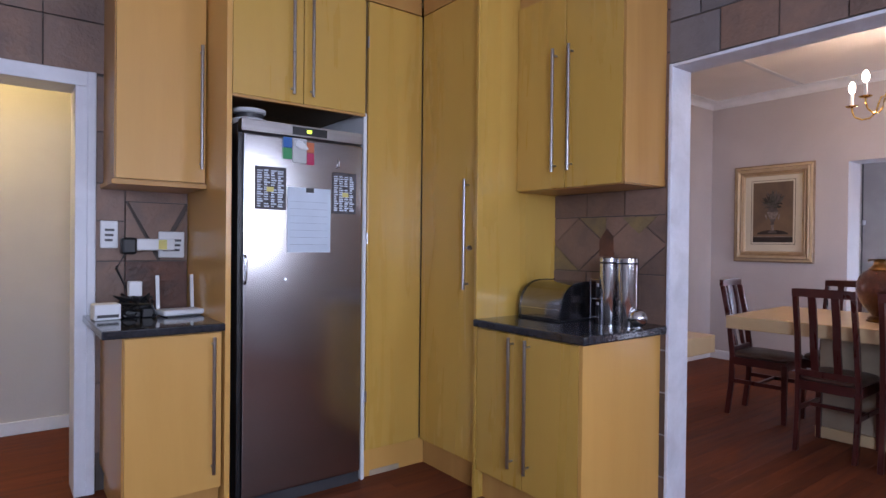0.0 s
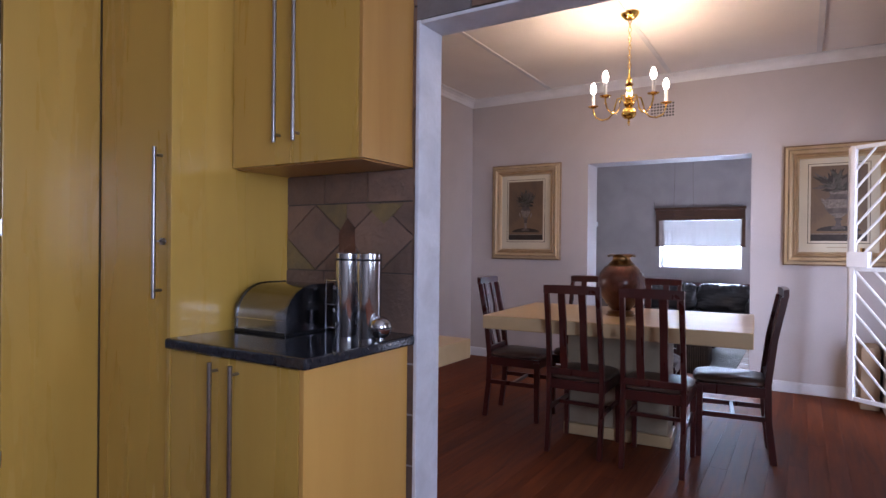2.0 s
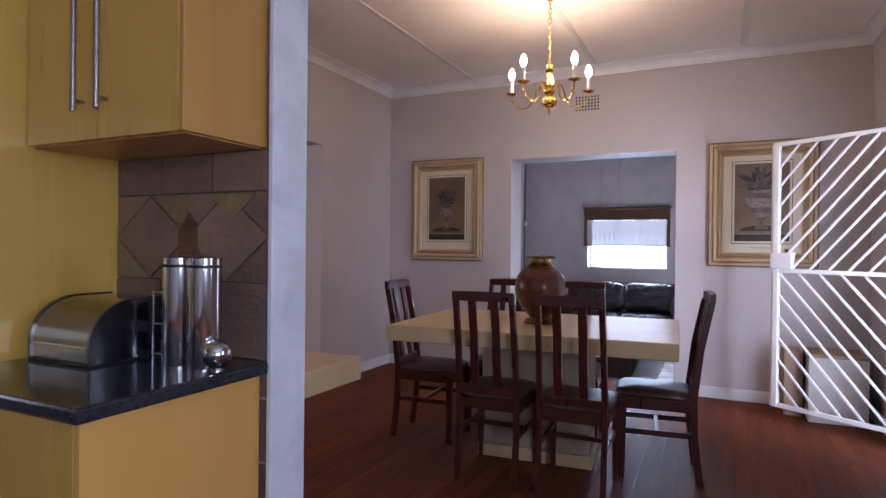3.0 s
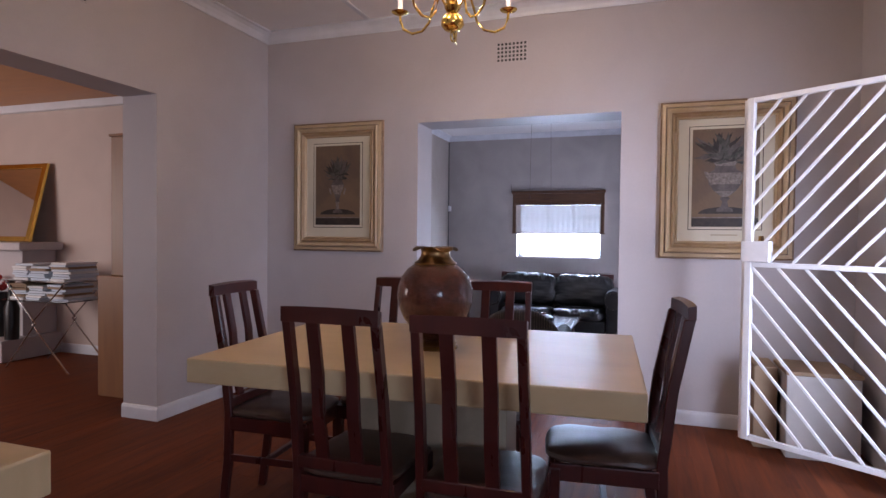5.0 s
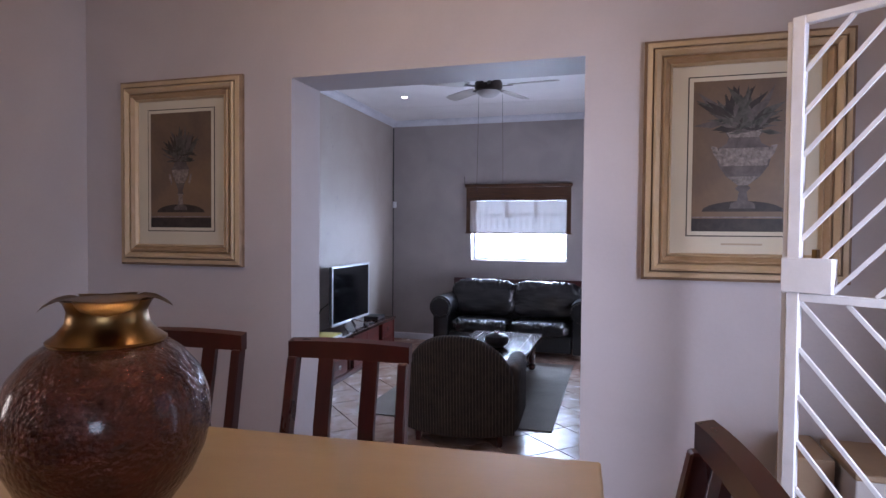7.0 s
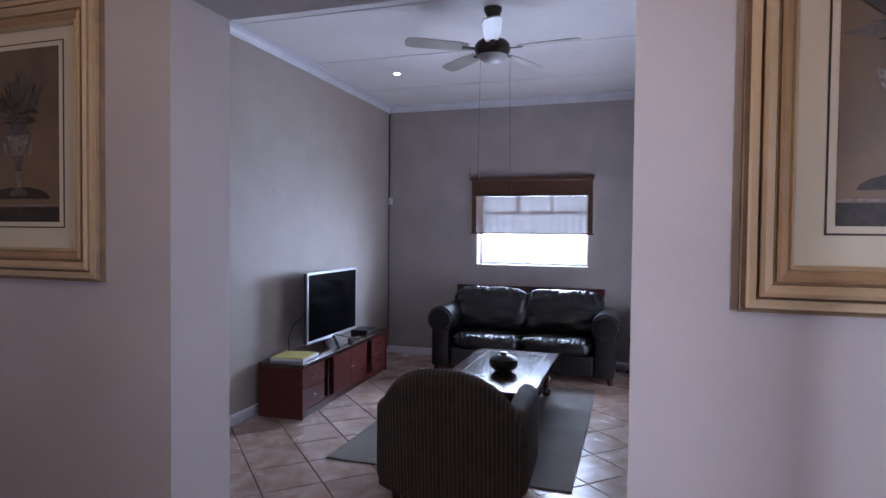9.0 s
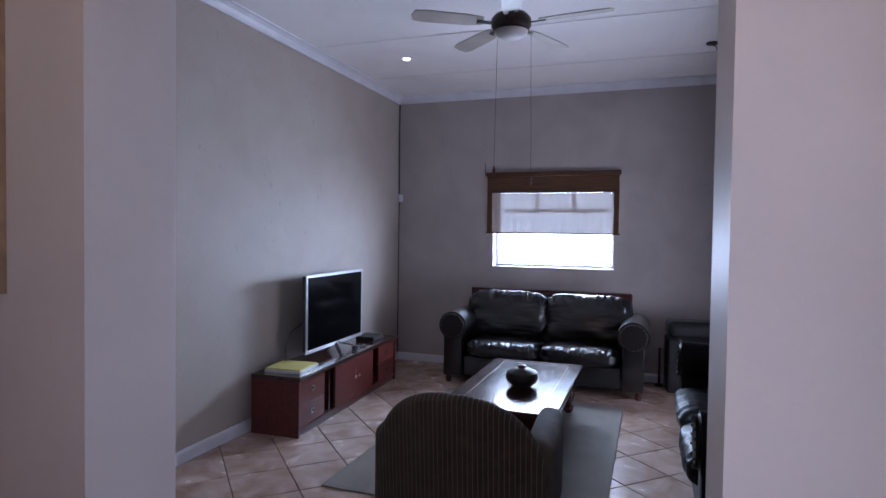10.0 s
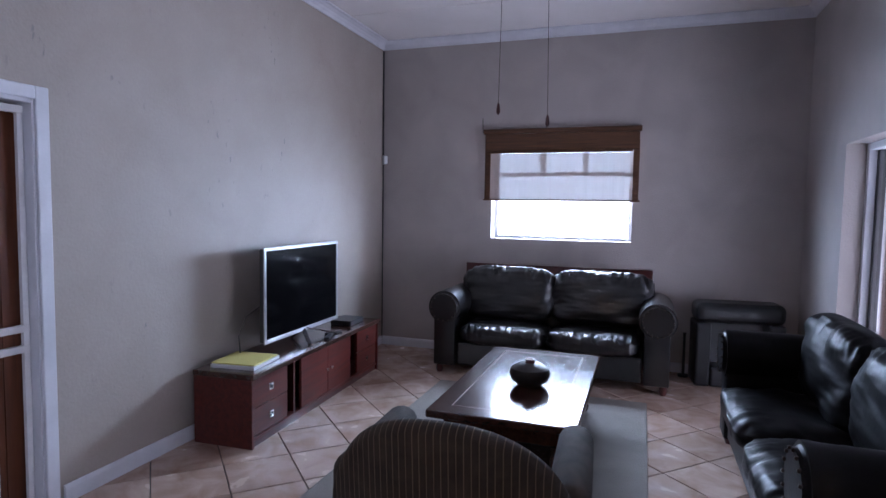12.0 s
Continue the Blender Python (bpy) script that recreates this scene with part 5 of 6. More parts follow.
# barred door in the north wall
w = tagged(new("door_living"), "brown wooden door behind a white barred security gate", kind="structure")
part("leaf", box(7.62, 4.46, FL, 8.39, 4.50, 1.68, 0.004), M_DOORW, w, "red-brown boarded door leaf")
for k in range(8):
    part("board", box(7.625 + k * 0.096, 4.452, FL + 0.01, 7.625 + k * 0.096 + 0.09, 4.4595, 1.675, 0.002), M_DOORW, w)
part("jamb", box(8.392, 4.338, FL, 8.459, 4.56, 1.74, 0.004), M_WHITE, w)
part("architrave", box(8.40, 4.318, FL, 8.468, 4.339, 1.765, 0.006), M_WHITE, w)
part("jamb", box(7.551, 4.338, FL, 7.618, 4.56, 1.74, 0.004), M_WHITE, w)
part("head", box(7.619, 4.338, 1.682, 8.391, 4.56, 1.739, 0.004), M_WHITE, w)
part("architrave", box(7.49, 4.318, 1.70, 8.399, 4.339, 1.765, 0.006), M_WHITE, w)
for k in range(5):
    x = 7.71 + k * 0.165
    part("gate_bar", beam((x, 4.40, FL + 0.05), (x, 4.40, 1.66), 0.028, 0.02, up=(0, 1, 0)), M_GATE, w)
for z in (FL + 0.05, 0.484, 0.585, 1.65):
    part("gate_rail", box(7.63, 4.386, z - 0.018, 8.385, 4.412, z + 0.018, 0.003), M_GATE, w)


def rounded_arm(length, r, h, w):
    """A rolled sofa arm along x, with a scroll on top and a body down to the floor."""
    bm = box(0.03, -w / 2 + 0.02, 0.08, length - 0.01, w / 2 - 0.02, h - r, 0.015)
    tmp = bmesh.new()
    bmesh.ops.create_cone(tmp, cap_ends=True, segments=28, radius1=r, radius2=r, depth=length)
    bmesh.ops.bevel(tmp, geom=[e for e in tmp.edges if abs(e.verts[0].co.z - e.verts[1].co.z) < 1e-4], offset=0.025, segments=3, affect="EDGES")
    join(bm, tmp, Matrix.Translation((length / 2, 0, h - r)) @ Matrix.Rotation(math.pi / 2, 4, "Y"))
    return bm


def sofa(name, at, turn, width, label, leather, crease=1.0):
    """A two-seat leather sofa that faces -x in its own frame; the origin is on the floor at the middle of its back."""
    s = thing(name, at, turn, label, "sofa", "black leather sofas")
    inner = width - 0.60
    part("base", box(-0.80, -inner / 2 - 0.02, 0.09, -0.10, inner / 2 + 0.02, 0.31, 0.02), leather, s)
    part("back_frame", box(-0.26, -inner / 2 - 0.05, 0.10, -0.02, inner / 2 + 0.05, 0.84, 0.05, None, 3), leather, s)
    for sgn in (-1, 1):
        arm = part("arm", rounded_arm(0.80, 0.155, 0.79, 0.25), leather, s, "rolled leather arm", True)
        arm.matrix_basis = pose(-0.85, sgn * (width / 2 - 0.16), 0)
        sc = bmesh.new()
        for k in range(16):
            a = 2 * math.pi * k / 16
            tmp = bmesh.new()
            bmesh.ops.create_uvsphere(tmp, u_segments=6, v_segments=4, radius=0.009)
            join(sc, tmp, Matrix.Translation((-0.003, 0.125 * math.cos(a), 0.635 + 0.125 * math.sin(a))))
        tagged(part("nail_trim", sc, M_FANM, arm, "row of upholstery nails", True), kind="stuff")
    for k, y in enumerate((-inner / 4, inner / 4)):
        part("seat_cushion", cushion(0.66, inner / 2 - 0.005, 0.20, 0.016, 3 + k * 5 + at[0], 0.25, 40, -0.9 * crease), leather, s, "creased leather seat cushion", True).matrix_basis = pose(-0.55, y, 0.30)
        part("back_cushion", cushion(0.54, inner / 2 + 0.13, 0.25, 0.020, 9 + k * 7 + at[1], 0.42, 44, 0.75 * crease), leather, s, "creased leather back cushion", True).matrix_basis = pose(-0.20, y * 1.12, 0.70, 0, -76 if crease > 0.5 else -84, 0)
    for x in (-0.76, -0.08):
        for y in (-width / 2 + 0.1, width / 2 - 0.1):
            part("foot", lathe([(0.025, 0), (0.035, 0.03), (0.03, 0.09)], 12, (x, y, 0)), M_MAHOG, s, "", True)
    return s


sofa("sofa", (12.36, 2.33, FL), 0, 2.22, "black creased leather two-seat sofa under the window", M_LEATH)
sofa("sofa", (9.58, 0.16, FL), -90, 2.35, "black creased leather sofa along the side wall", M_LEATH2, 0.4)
solo("headboard", box(12.375, 1.42, FL, 12.415, 3.32, 0.63, 0.01), M_MAHOG, "dark wooden board standing behind the sofa", "board")

# coffee table on its rug
solo("rug", box(8.70, 1.45, FL, 11.30, 3.22, FL + 0.012, 0.005), M_RUG, "plain grey-beige rug on the tiled floor", "rug")
ZR = FL + 0.0125
t = thing("coffee_table", (10.20, 2.235, ZR), 0, "long dark polished wooden coffee table on the rug", "coffee table")
part("tabletop", box(-0.83, -0.425, 0.372, 0.83, 0.425, 0.418, 0.010), M_CTOP, t, "polished dark top with inset panels")
for x0, x1, y0, y1 in ((-0.70, 0.70, -0.305, -0.30), (-0.70, 0.70, 0.30, 0.305), (-0.705, -0.70, -0.305, 0.305), (0.70, 0.705, -0.305, 0.305)):
    part("inlay_line", box(x0, y0, 0.4182, x1, y1, 0.4192), M_MAHOG, t)
part("apron", box(-0.74, -0.345, 0.27, 0.74, 0.345, 0.371, 0.006), M_CTOP, t)
for x in (-0.70, 0.70):
    for y in (-0.31, 0.31):
        part("leg", lathe([(0.03, 0), (0.045, 0.02), (0.05, 0.05), (0.03, 0.07), (0.045, 0.12), (0.055, 0.17), (0.035, 0.21), (0.05, 0.23), (0.05, 0.269)], 20, (x, y, 0)), M_CTOP, t, "turned leg", True)
part("shelf", box(-0.70, -0.30, 0.075, 0.70, 0.30, 0.10, 0.004), M_CTOP, t)
b = thing("pot", (10.05, 2.19, ZR + 0.4193), 0, "squat dark pewter pot on the coffee table", "pot")
part("body", lathe([(0.06, 0), (0.075, 0.006), (0.118, 0.04), (0.132, 0.078), (0.12, 0.115), (0.075, 0.142), (0.035, 0.150)], 40), M_POT, b, "", True)
part("neck", lathe([(0.035, 0.150), (0.03, 0.158), (0.034, 0.172), (0.022, 0.172), (0.018, 0.16)], 24), M_MAHOG, b, "", True)

# striped armchair seen from behind
c = thing("armchair", (8.10, 2.13, FL), 3, "round-backed armchair in striped brown corduroy", "armchair")
bm = bmesh.new()
N, K = 64, 16
rows = []
for k in range(N + 1):
    u = 2 * k / N - 1
    y = 0.445 * u
    topz = 0.44 + 0.42 * (max(0.0, 1 - abs(u) ** 2.3)) ** 0.55
    bulge = 0.16 * (u * u) - 0.02
    rib = 0.006 * abs(math.sin(math.pi * y / 0.034))
    col = []
    for j in range(K + 1):
        z = 0.10 + (topz - 0.10) * j / K
        lean = -0.10 * (z - 0.1)
        col.append((bulge + lean - rib, y, z))
    for j in range(4):
        a = math.pi * (j + 1) / 8
        col.append((bulge + lean + 0.05 * (1 - math.cos(a)), y, topz + 0.03 * math.sin(a)))
    for j in range(K + 1):
        z = topz + (0.10 - topz) * j / K
        col.append((bulge - 0.10 * (z - 0.1) + 0.11, y * 0.93, z))
    rows.append([bm.verts.new(p) for p in col])
for a, b2 in zip(rows, rows[1:]):
    for k in range(len(a) - 1):
        bm.faces.new((a[k], b2[k], b2[k + 1], a[k + 1]))
    bm.faces.new((a[-1], b2[-1], b2[0], a[0]))
bm.faces.new(rows[0])
bm.faces.new(rows[-1][::-1])
part("backrest", bm, M_WICK, c, "arched striped corduroy back", True)
for s in (-1, 1):
    a = bmesh.new()
    tmp = box(0.12, -0.075, 0.10, 0.80, 0.075, 0.64, 0.07, None, 5)
    join(a, tmp)
    part("arm", a, M_ARM, c, "brown corduroy arm", True).matrix_basis = pose(0, s * 0.40, 0)
part("base", box(0.10, -0.33, 0.10, 0.78, 0.33, 0.32, 0.03, None, 3), M_ARM, c)
part("seat_cushion", cushion(0.66, 0.64, 0.17, 0.006, 2, 0.3, 12), M_WICK, c, "", True).matrix_basis = pose(0.46, 0, 0.31)
part("throw_cushion", cushion(0.36, 0.36, 0.14, 0.008, 7, 0.6, 10), M_ARM, c, "dark scatter cushion", True).matrix_basis = pose(0.24, -0.10, 0.50, 0, -70, 10)
for x in (0.14, 0.74):
    for y in (-0.33, 0.33):
        part("foot", lathe([(0.022, 0), (0.03, 0.10)], 12, (x, y, 0)), M_MAHOG, c, "", True)

# television bench, television and small things
cb = thing("tv_cabinet", (9.40, 3.845, FL), 2.2, "low red mahogany television cabinet with drawers and sliding doors", "cabinet")
LW, LD, LH = 2.05, 0.44, 0.49
part("top", box(-0.01, -0.015, LH - 0.035, LW + 0.01, LD, LH, 0.005), M_CTOP, cb)
part("side", box(0, 0, 0.0, 0.025, LD, LH - 0.036, 0.003), M_CABR, cb)
part("side", box(LW - 0.025, 0, 0.0, LW, LD, LH - 0.036, 0.003), M_CABR, cb)
part("back", box(0.026, LD - 0.02, 0.04, LW - 0.026, LD, LH - 0.036), M_MAHOG, cb)
part("bottom", box(0.026, 0.005, 0.045, LW - 0.026, LD - 0.021, 0.07, 0.003), M_CABR, cb)
part("plinth", box(0.026, 0.02, 0.0, LW - 0.026, 0.05, 0.044), M_MAHOG, cb)
part("divider", box(0.55, 0.03, 0.071, 0.57, LD - 0.021, LH - 0.037), M_MAHOG, cb)
part("divider", box(1.48, 0.03, 0.071, 1.50, LD - 0.021, LH - 0.037), M_MAHOG, cb)
for x0, x1 in ((0.03, 0.44), (1.60, 2.02)):
    for z0, z1 in ((0.075, 0.255), (0.262, 0.448)):
        dr = part("drawer", box(x0, 0.012, z0, x1, 0.035, z1, 0.003), M_CABR, cb)
        xm, zm = (x0 + x1) / 2, (z0 + z1) / 2
        part("pull", box(xm - 0.024, 0.006, zm - 0.024, xm + 0.024, 0.0115, zm + 0.024, 0.002), M_CHROME, dr, "square chrome pull")
        part("pull_centre", box(xm - 0.012, 0.004, zm - 0.012, xm + 0.012, 0.0058, zm + 0.012), M_BLACK, dr)
for x0, x1, hx in ((0.62, 1.03, 0.995), (1.034, 1.44, 1.07)):
    dr = part("door", box(x0, 0.004, 0.075, x1, 0.026, 0.448, 0.003), M_CABR, cb)
    part("knob", lathe([(0.006, 0), (0.006, 0.015), (0.014, 0.02), (0.010, 0.028)], 12), M_CHROME, dr, "", True).matrix_basis = pose(hx, 0.004, 0.27, 90, 0, 0)
tv = thing("television", (10.41, 4.09, FL + LH), 1.6, "flat television with a silver bezel and angled stand", "television")
part("housing", box(-0.55, 0.006, 0.085, 0.55, 0.045, 0.765, 0.008), M_DGREY, tv)
for bx in ((-0.56, -0.006, 0.075, -0.535, 0.0055, 0.775), (0.535, -0.006, 0.075, 0.56, 0.0055, 0.775), (-0.534, -0.006, 0.748, 0.534, 0.0055, 0.775), (-0.534, -0.006, 0.075, 0.534, 0.0055, 0.105)):
    part("bezel", box(*bx, 0.003), M_TVS, tv, "silver bezel")
part("screen", box(-0.533, -0.001, 0.106, 0.533, 0.0052, 0.747), M_SCREEN, tv, "dark glossy screen")
part("stand", beam((0, 0.02, 0.10), (-0.16, -0.14, 0.006), 0.03, 0.012), M_CHROME, tv)
part("stand", beam((0, 0.02, 0.10), (0.30, -0.12, 0.006), 0.03, 0.012), M_CHROME, tv)
part("stand", beam((0, 0.02, 0.10), (0, 0.12, 0.006), 0.03, 0.012), M_CHROME, tv)
part("cable", tube([(-0.53, 0.05, 0.35), (-0.60, 0.12, 0.28), (-0.66, 0.14, 0.15), (-0.655, 0.13, 0.01)], 0.005), M_BLACK, tv, "", True)
ZT = FL + LH + 0.0005
b = thing("decoder", (11.15, 4.10, ZT), 3, "slim black decoder box on the cabinet", "decoder")
part("case", box(-0.14, -0.10, 0, 0.14, 0.10, 0.045, 0.005), M_BLACK, b)
part("front", box(-0.13, -0.103, 0.008, 0.13, -0.1005, 0.036), M_DGREY, b)
for x, y, a in ((10.55, 3.95, 18), (10.70, 3.99, -12)):
    b = thing("remote_control", (x, y, ZT), a, "black remote control on the cabinet", "remote", "remotes")
    part("case", box(-0.09, -0.022, 0, 0.09, 0.022, 0.018, 0.005), M_BLACK, b)
    bm = bmesh.new()
    for i in range(6):
        for j in range(3):
            box(-0.07 + i * 0.022, -0.014 + j * 0.011, 0.0182, -0.058 + i * 0.022, -0.007 + j * 0.011, 0.0195, bm=bm)
    part("buttons", bm, M_DGREY, b)
b = thing("paper_stack", (9.64, 4.07, ZT), 6, "yellow envelope on a few white sheets", "papers")
part("sheets", box(-0.17, -0.16, 0, 0.17, 0.16, 0.022, 0.002), M_WPLAS, b)
part("envelope", box(-0.15, -0.15, 0.0223, 0.16, 0.165, 0.032, 0.002), M_YELLOW, b, "yellow envelope")

# black moulded case in the corner
b = thing("moulded_case", (12.16, 0.69, FL), 6, "black moulded plastic case standing in the corner", "case")
part("top", box(-0.13, -0.37, 0.58, 0.19, 0.37, 0.76, 0.06, None, 4), M_BLACK, b)
part("side", box(-0.12, -0.37, 0.0, 0.19, -0.24, 0.579, 0.02), M_BLACK, b)
part("side", box(-0.12, 0.24, 0.0, 0.19, 0.37, 0.579, 0.02), M_BLACK, b)
part("back", box(0.10, -0.239, 0.10, 0.18, 0.239, 0.579), M_DGREY, b)
part("base", box(-0.12, -0.239, 0.0, 0.18, 0.239, 0.18, 0.02), M_BLACK, b)
part("handle", tube([(-0.10, -0.12, 0.50), (-0.13, -0.10, 0.52), (-0.13, 0.10, 0.52), (-0.10, 0.12, 0.50)], 0.012), M_CHROME, b, "", True)

# ceiling fan
FX, FY = 9.34, 2.16
f = thing("ceiling_fan", (FX, FY, 0), 0, "five-blade ceiling fan with bronze motor and pale blades", "ceiling fan")
part("canopy", lathe([(0.02, CL - 0.08), (0.045, CL - 0.07), (0.07, CL - 0.02), (0.07, CL - 0.001)], 24), M_FANM, f, "", True)
part("rod", lathe([(0.012, 2.80), (0.012, CL - 0.079)], 12), M_CHROME, f, "", True)
part("motor", lathe([(0.06, 2.665), (0.12, 2.675), (0.135, 2.70), (0.135, 2.745), (0.11, 2.775), (0.05, 2.80), (0.015, 2.81)], 32), M_FANM, f, "dark bronze motor", True)
part("light_bowl", lathe([(0.02, 2.615), (0.07, 2.622), (0.105, 2.645), (0.115, 2.664)], 32), M_FROST, f, "frosted bowl, unlit", True)
for k in range(5):
    a = 193 + 72 * k
    bl = bmesh.new()
    pr = [(0.20, -0.045), (0.30, -0.062), (0.60, -0.068), (0.665, -0.055), (0.68, 0.0), (0.665, 0.055), (0.60, 0.068), (0.30, 0.062), (0.20, 0.045)]
    tmp = prism(pr, lambda p, q, d: (p, q, d), 0.008)
    join(bl, tmp)
    blade = part("blade", bl, M_FANB, f, "pale wooden blade")
    blade.matrix_basis = pose(0, 0, 2.715, 0, 0, a) @ pose(0, 0, 0, 11, 0, 0)
    part("blade_arm", box(0.10, -0.018, -0.008, 0.24, 0.018, -0.001, 0.003), M_FANM, blade)
for dy, z in ((0.11, 1.70), (-0.148, 1.63)):
    part("pull_chain", tube([(0.02, dy * 0.9, 2.64), (0.02, dy, z + 0.06)], 0.0014, 6), M_FANM, f, "", True)
    part("pull_knob", lathe([(0.004, z + 0.06), (0.009, z + 0.04), (0.011, z + 0.015), (0.004, z)], 12, (0.02, dy, 0)), M_MAHOG, f, "", True)

b = thing("downlight", (10.86, 3.58, CL), 0, "small lit recessed ceiling spot", "lamp")
part("ring", lathe([(0.052, -0.006), (0.052, -0.001)], 24), M_WHITE, b, "", True)
part("lens", lathe([(0.032, -0.009), (0.032, -0.0065)], 20), M_SPOT, b, "", True)
b = thing("wire_stub", (11.21, 0.76, CL), 0, "round ceiling plate with a dangling wire", "fitting")
part("plate", lathe([(0.05, -0.012), (0.05, -0.001)], 20), M_FANM, b, "", True)
part("wire", tube([(0.0, 0, -0.012), (0.02, -0.03, -0.03), (0.04, -0.05, -0.06), (0.04, -0.05, -0.14)], 0.004, 6), M_FANM, b, "", True)
b = thing("alarm_sensor", (12.40, 4.30, 1.69), 45, "small white motion alarm box high in the corner", "sensor")
part("case", box(-0.03, -0.022, 0, 0.03, 0.022, 0.09, 0.006), M_WPLAS, b)
solo("corner_cable", tube([(12.405, 4.325, CL - 0.1), (12.408, 4.327, 2.7), (12.412, 4.325, 1.79)], 0.009, 8), M_DGREY, "dark cable running down the corner", "cable", smooth=True)
solo("corner_conduit", tube([(12.412, 4.325, 1.68), (12.412, 4.325, FL + 0.1)], 0.007, 8), M_DGREY, "thin conduit down the corner", "cable", smooth=True)
b = thing("hall_stand", (12.30, 1.12, FL), 0, "dark small stand beside the sofa", "stand")
part("post", lathe([(0.05, 0), (0.05, 0.02), (0.014, 0.03), (0.012, 0.40), (0.02, 0.42)], 12), M_BLACK, b, "", True)

# ---- pieces of floors and walls ----
def pieces(name, parent, material, polys, place, thick, gap=0.0, jitter=0.0):
    rr = random.Random(len(polys))
    for poly in polys:
        cx = sum(p[0] for p in poly) / len(poly)
        cy = sum(p[1] for p in poly) / len(poly)
        lift = rr.uniform(0, jitter)
        mt = material(rr, poly) if callable(material) else material
        bm = prism([(cx + (p[0] - cx) * (1 - gap), cy + (p[1] - cy) * (1 - gap)) for p in poly], place, thick + lift)
        part(name, bm, mt, parent)


floor = bpy.data.objects["floor"]
rr = random.Random(21)
W = 0.098
cache = {}
y = -0.42
while y < 4.19:
    x = -0.9 - rr.uniform(0, 1.6)
    while x < 6.5:
        ln = rr.choice((1.4, 1.8, 2.2, 2.6))
        x1 = min(x + ln, 6.498)
        if x1 - x > 0.08:
            key = round(x1 - x, 3)
            if key not in cache:
                bm = box(0, 0.0003, -0.018, x1 - x - 0.0006, W - 0.0003, 0.0, 0.0004, None, 1)
                me = bpy.data.meshes.new("plank")
                bm.to_mesh(me)
                bm.free()
                me.materials.append(M_PLANK)
                cache[key] = me
            ob = new("plank", cache[key])
            ob.parent = floor
            ob.location = (x, y, 0)
        x += ln
    y += W
bm = bmesh.new()
for k in range(54):
    box(2.43, 4.287 + k * W, -0.018, 6.74, 4.287 + k * W + W - 0.002, 0.0, bm=bm)
for k in range(36):
    box(-2.29, 4.287 + k * 0.024, -0.018, 2.42, 4.287 + k * 0.024 + 0.0235, -0.0005, bm=bm)
box(-2.1, -1.9, -0.018, -0.92, 3.86, -0.001, bm=bm)
box(-0.9, -1.9, -0.018, 2.4, -0.43, -0.001, bm=bm)
tagged(part("far_planks", bm, M_PLANK, floor), kind="stuff")

lf = bpy.data.objects["floor_living"]
S = 0.395
me = bpy.data.meshes.new("tile")
bm = box(-S / 2 + 0.003, -S / 2 + 0.003, -0.012, S / 2 - 0.003, S / 2 - 0.003, 0.0, 0.003, None, 1)
bm.to_mesh(me)
bm.free()
me.materials.append(M_TILE)
D = S * math.sqrt(2) / 2
for i in range(-2, 24):
    for j in range(-2, 20):
        if (i + j) % 2:
            continue
        x, y = 6.90 + 0.03 + i * D, 0.0 + j * D + 0.245
        if 6.80 < x < 12.62 and 0.0 < y < 4.52:
            ob = new("tile", me)
            ob.parent = lf
            ob.matrix_basis = pose(x, y, FL, 0, 0, 45)

slate = lambda r, p: r.choice((M_SLATE, M_SLATE, M_SLATE, M_SLATER))
slate2 = lambda r, p: r.choice((M_SLATE, M_SLATE, M_SLATE, M_SLATE, M_SLATEY))
lint = lambda r, p: r.choice((M_SLATEG, M_SLATEG, M_SLATE))
wk = bpy.data.objects["wall_kitchen_dining"]
onx = lambda a, b2, t: (2.419 - t, a, b2)
structure("splash_bed", box(2.412, 1.976, 0.9, 2.4195, 2.667, 2.93), M_GROUT)
structure("lintel_bed", box(2.412, -0.45, 2.114, 2.4195, 1.975, 2.93), M_GROUT)
polys = []
for k in range(3):
    polys.append([(1.978 + k * 0.235, 1.425), (1.978 + (k + 1) * 0.235 - 0.006, 1.425), (1.978 + (k + 1) * 0.235 - 0.006, 1.545), (1.978 + k * 0.235, 1.545)])
    polys.append([(1.978 + k * 0.235, 0.906), (1.978 + (k + 1) * 0.235 - 0.006, 0.906), (1.978 + (k + 1) * 0.235 - 0.006, 1.135), (1.978 + k * 0.235, 1.135)])
pieces("tile", wk, M_SLATE, polys, onx, 0.012, 0, 0.004)
pw, z0, z1 = 0.345, 1.141, 1.419
zm = (z0 + z1) / 2
diamonds, ups, downs = [], [], []
for k in range(2):
    a = 1.978 + k * pw
    diamonds.append([(a + pw / 2, z0 + 0.004), (a + pw - 0.004, zm), (a + pw / 2, z1 - 0.004), (a + 0.004, zm)])
    downs += [[(a, z1), (a + pw / 2 - 0.005, z1), (a, zm + 0.005)], [(a + pw / 2 + 0.005, z1), (a + pw - 0.002, z1), (a + pw - 0.002, zm + 0.005)]]
    ups += [[(a, z0), (a, zm - 0.005), (a + pw / 2 - 0.005, z0)], [(a + pw / 2 + 0.005, z0), (a + pw - 0.002, zm - 0.005), (a + pw - 0.002, z0)]]
pieces("tile", wk, M_SLATE, diamonds, onx, 0.013, 0, 0.003)
pieces("tile", wk, slate2, ups + downs, onx, 0.012, 0, 0.003)
pieces("tile", wk, M_SLATEY, [[(2.03, z1 - 0.004), (2.22, z1 - 0.004), (2.17, z1 - 0.05), (2.125, z1 - 0.085), (2.07, z1 - 0.04)]], onx, 0.0175)
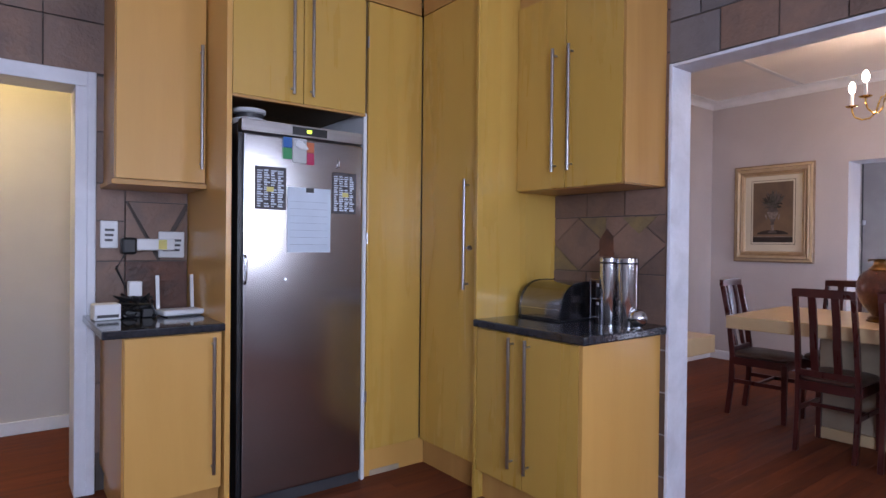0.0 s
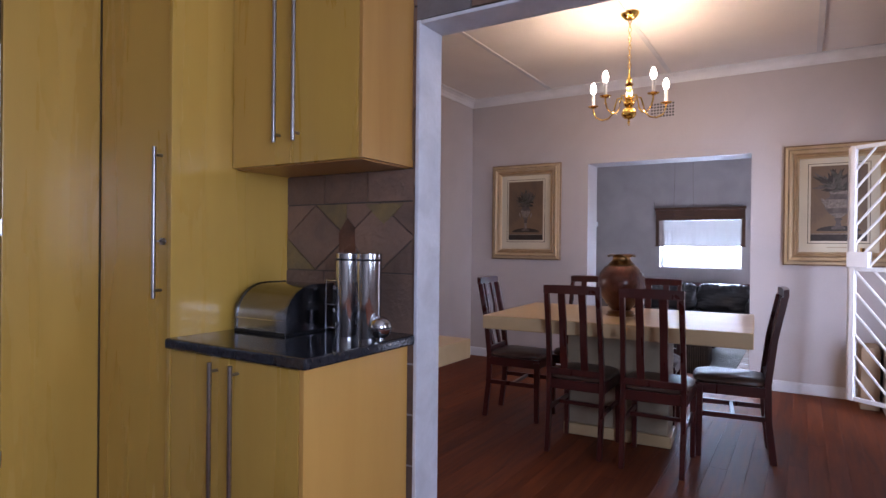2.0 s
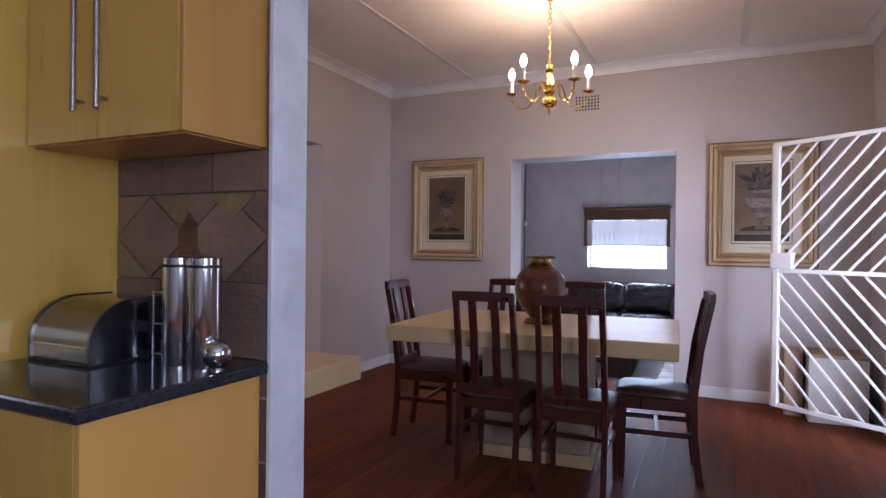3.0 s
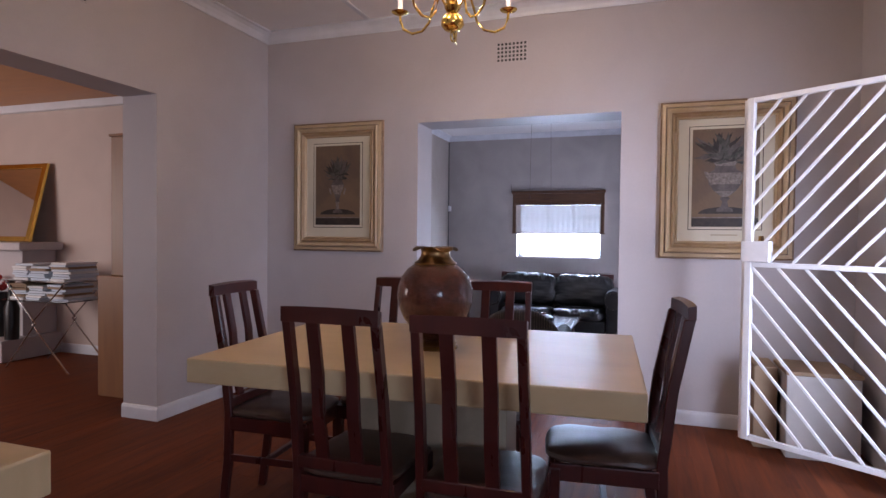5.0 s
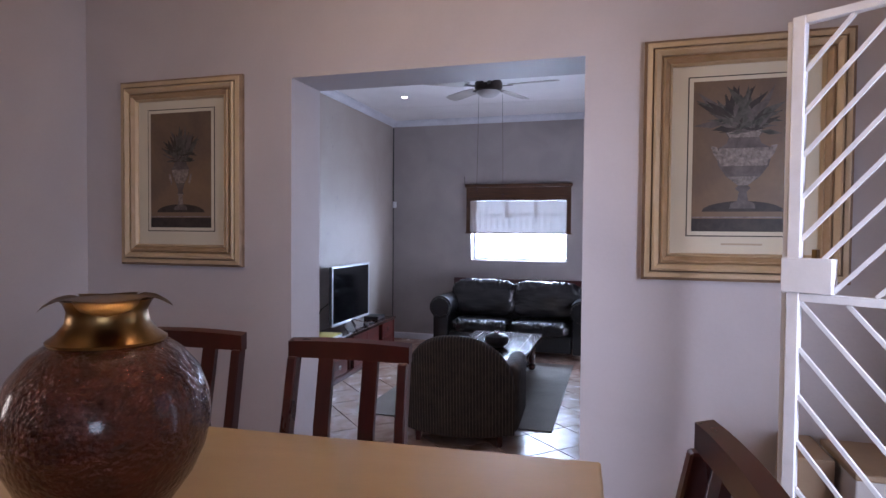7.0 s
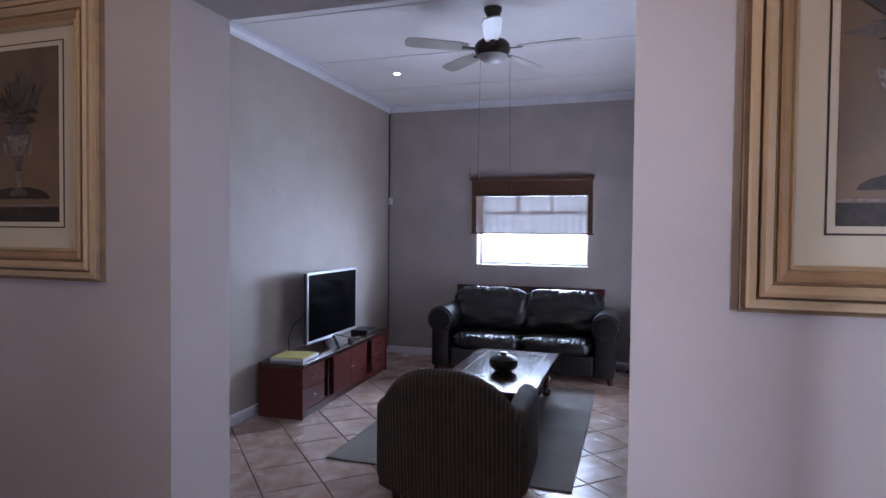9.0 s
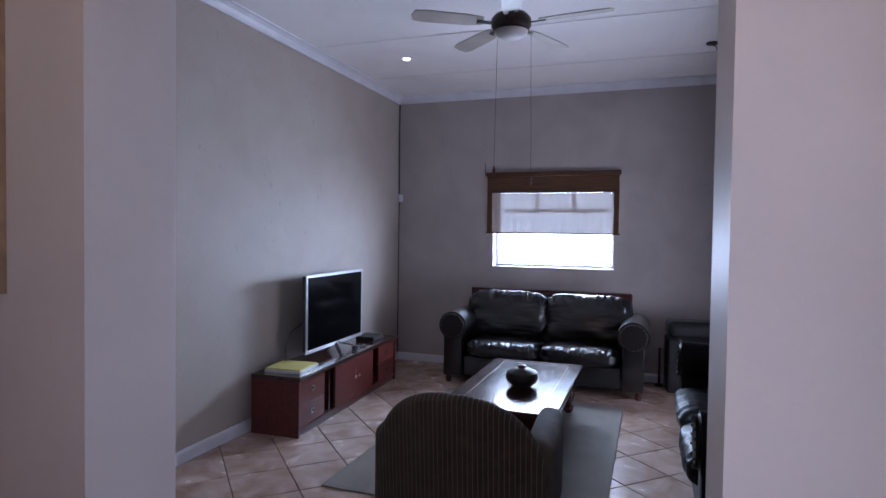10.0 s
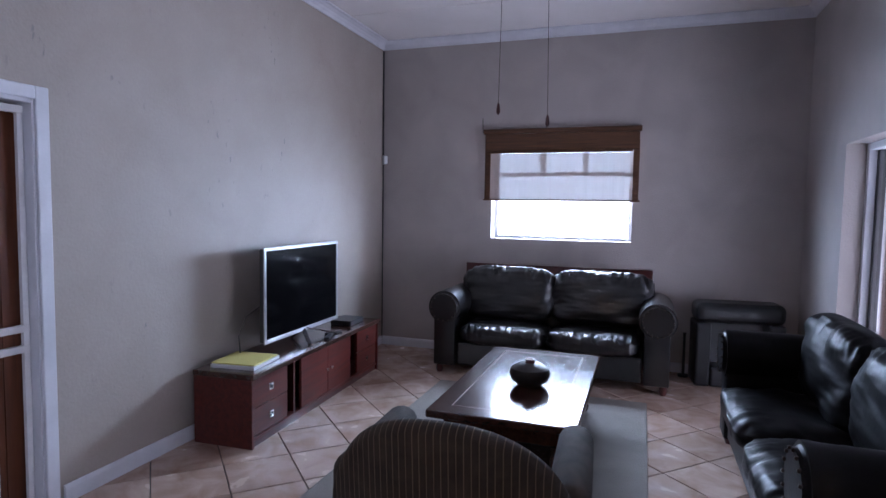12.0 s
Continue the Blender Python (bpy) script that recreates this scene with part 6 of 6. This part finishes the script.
pieces("tile", wk, M_SLATER, [[(2.27, 1.22), (2.36, 1.22), (2.36, 1.30), (2.315, 1.36), (2.275, 1.32)]], onx, 0.0175)
polys = []
rr = random.Random(5)
for r0 in range(4):
    a = 1.975
    zz0, zz1 = 2.12 + r0 * 0.19, 2.12 + (r0 + 1) * 0.19 - 0.007
    while a > -0.42:
        ww = rr.choice((0.15, 0.2, 0.24))
        e = max(a - ww + 0.007, -0.44)
        polys.append([(e, zz0), (a, zz0 + rr.uniform(-0.004, 0.004)), (a, zz1), (e, zz1 + rr.uniform(-0.006, 0))])
        a -= ww
pieces("tile", wk, lint, polys, onx, 0.013, 0, 0.005)
polys = []
zz = 0.0
while zz < 2.9:
    polys.append([(1.977, zz), (2.010 if zz > 1.5 or zz < 0.86 else 1.990, zz), (2.010 if zz > 1.5 or zz < 0.86 else 1.990, zz + 0.19), (1.977, zz + 0.19)])
    zz += 0.198
pieces("tile", wk, M_SLATE, polys, lambda a, b2, t: (2.411 - t * 0.2 - 0.001, a, b2), 0.012, 0, 0.004)

wn2 = bpy.data.objects["wall_kitchen_north"]
ony = lambda a, b2, t: (a, 3.869 - t, b2)
polys = []
for zz0, zz1 in ((0.2, 0.55), (0.557, 0.9), (0.907, 1.165), (1.172, 1.37), (1.377, 1.56), (1.567, 1.82), (1.827, 2.1)):
    polys.append([(0.327, zz0), (0.455, zz0), (0.455, zz1), (0.327, zz1)])
polys += [[(0.462, 0.907), (0.762, 0.907), (0.762, 1.165), (0.462, 1.165)], [(0.462, 1.48), (0.762, 1.48), (0.762, 1.56), (0.462, 1.56)]]
polys += [[(0.462, 1.172), (0.612, 1.172), (0.462, 1.47)], [(0.622, 1.172), (0.762, 1.172), (0.762, 1.44)], [(0.475, 1.474), (0.75, 1.474), (0.615, 1.215)]]
a = 0.36
while a > -2.1:
    for zz0, zz1 in ((2.115, 2.36), (2.367, 2.62), (2.627, 2.9)):
        polys.append([(a - 0.253, zz0), (a, zz0), (a, zz1), (a - 0.253, zz1)])
    a -= 0.26
pieces("tile", wn2, slate, polys, ony, 0.012, 0, 0.005)
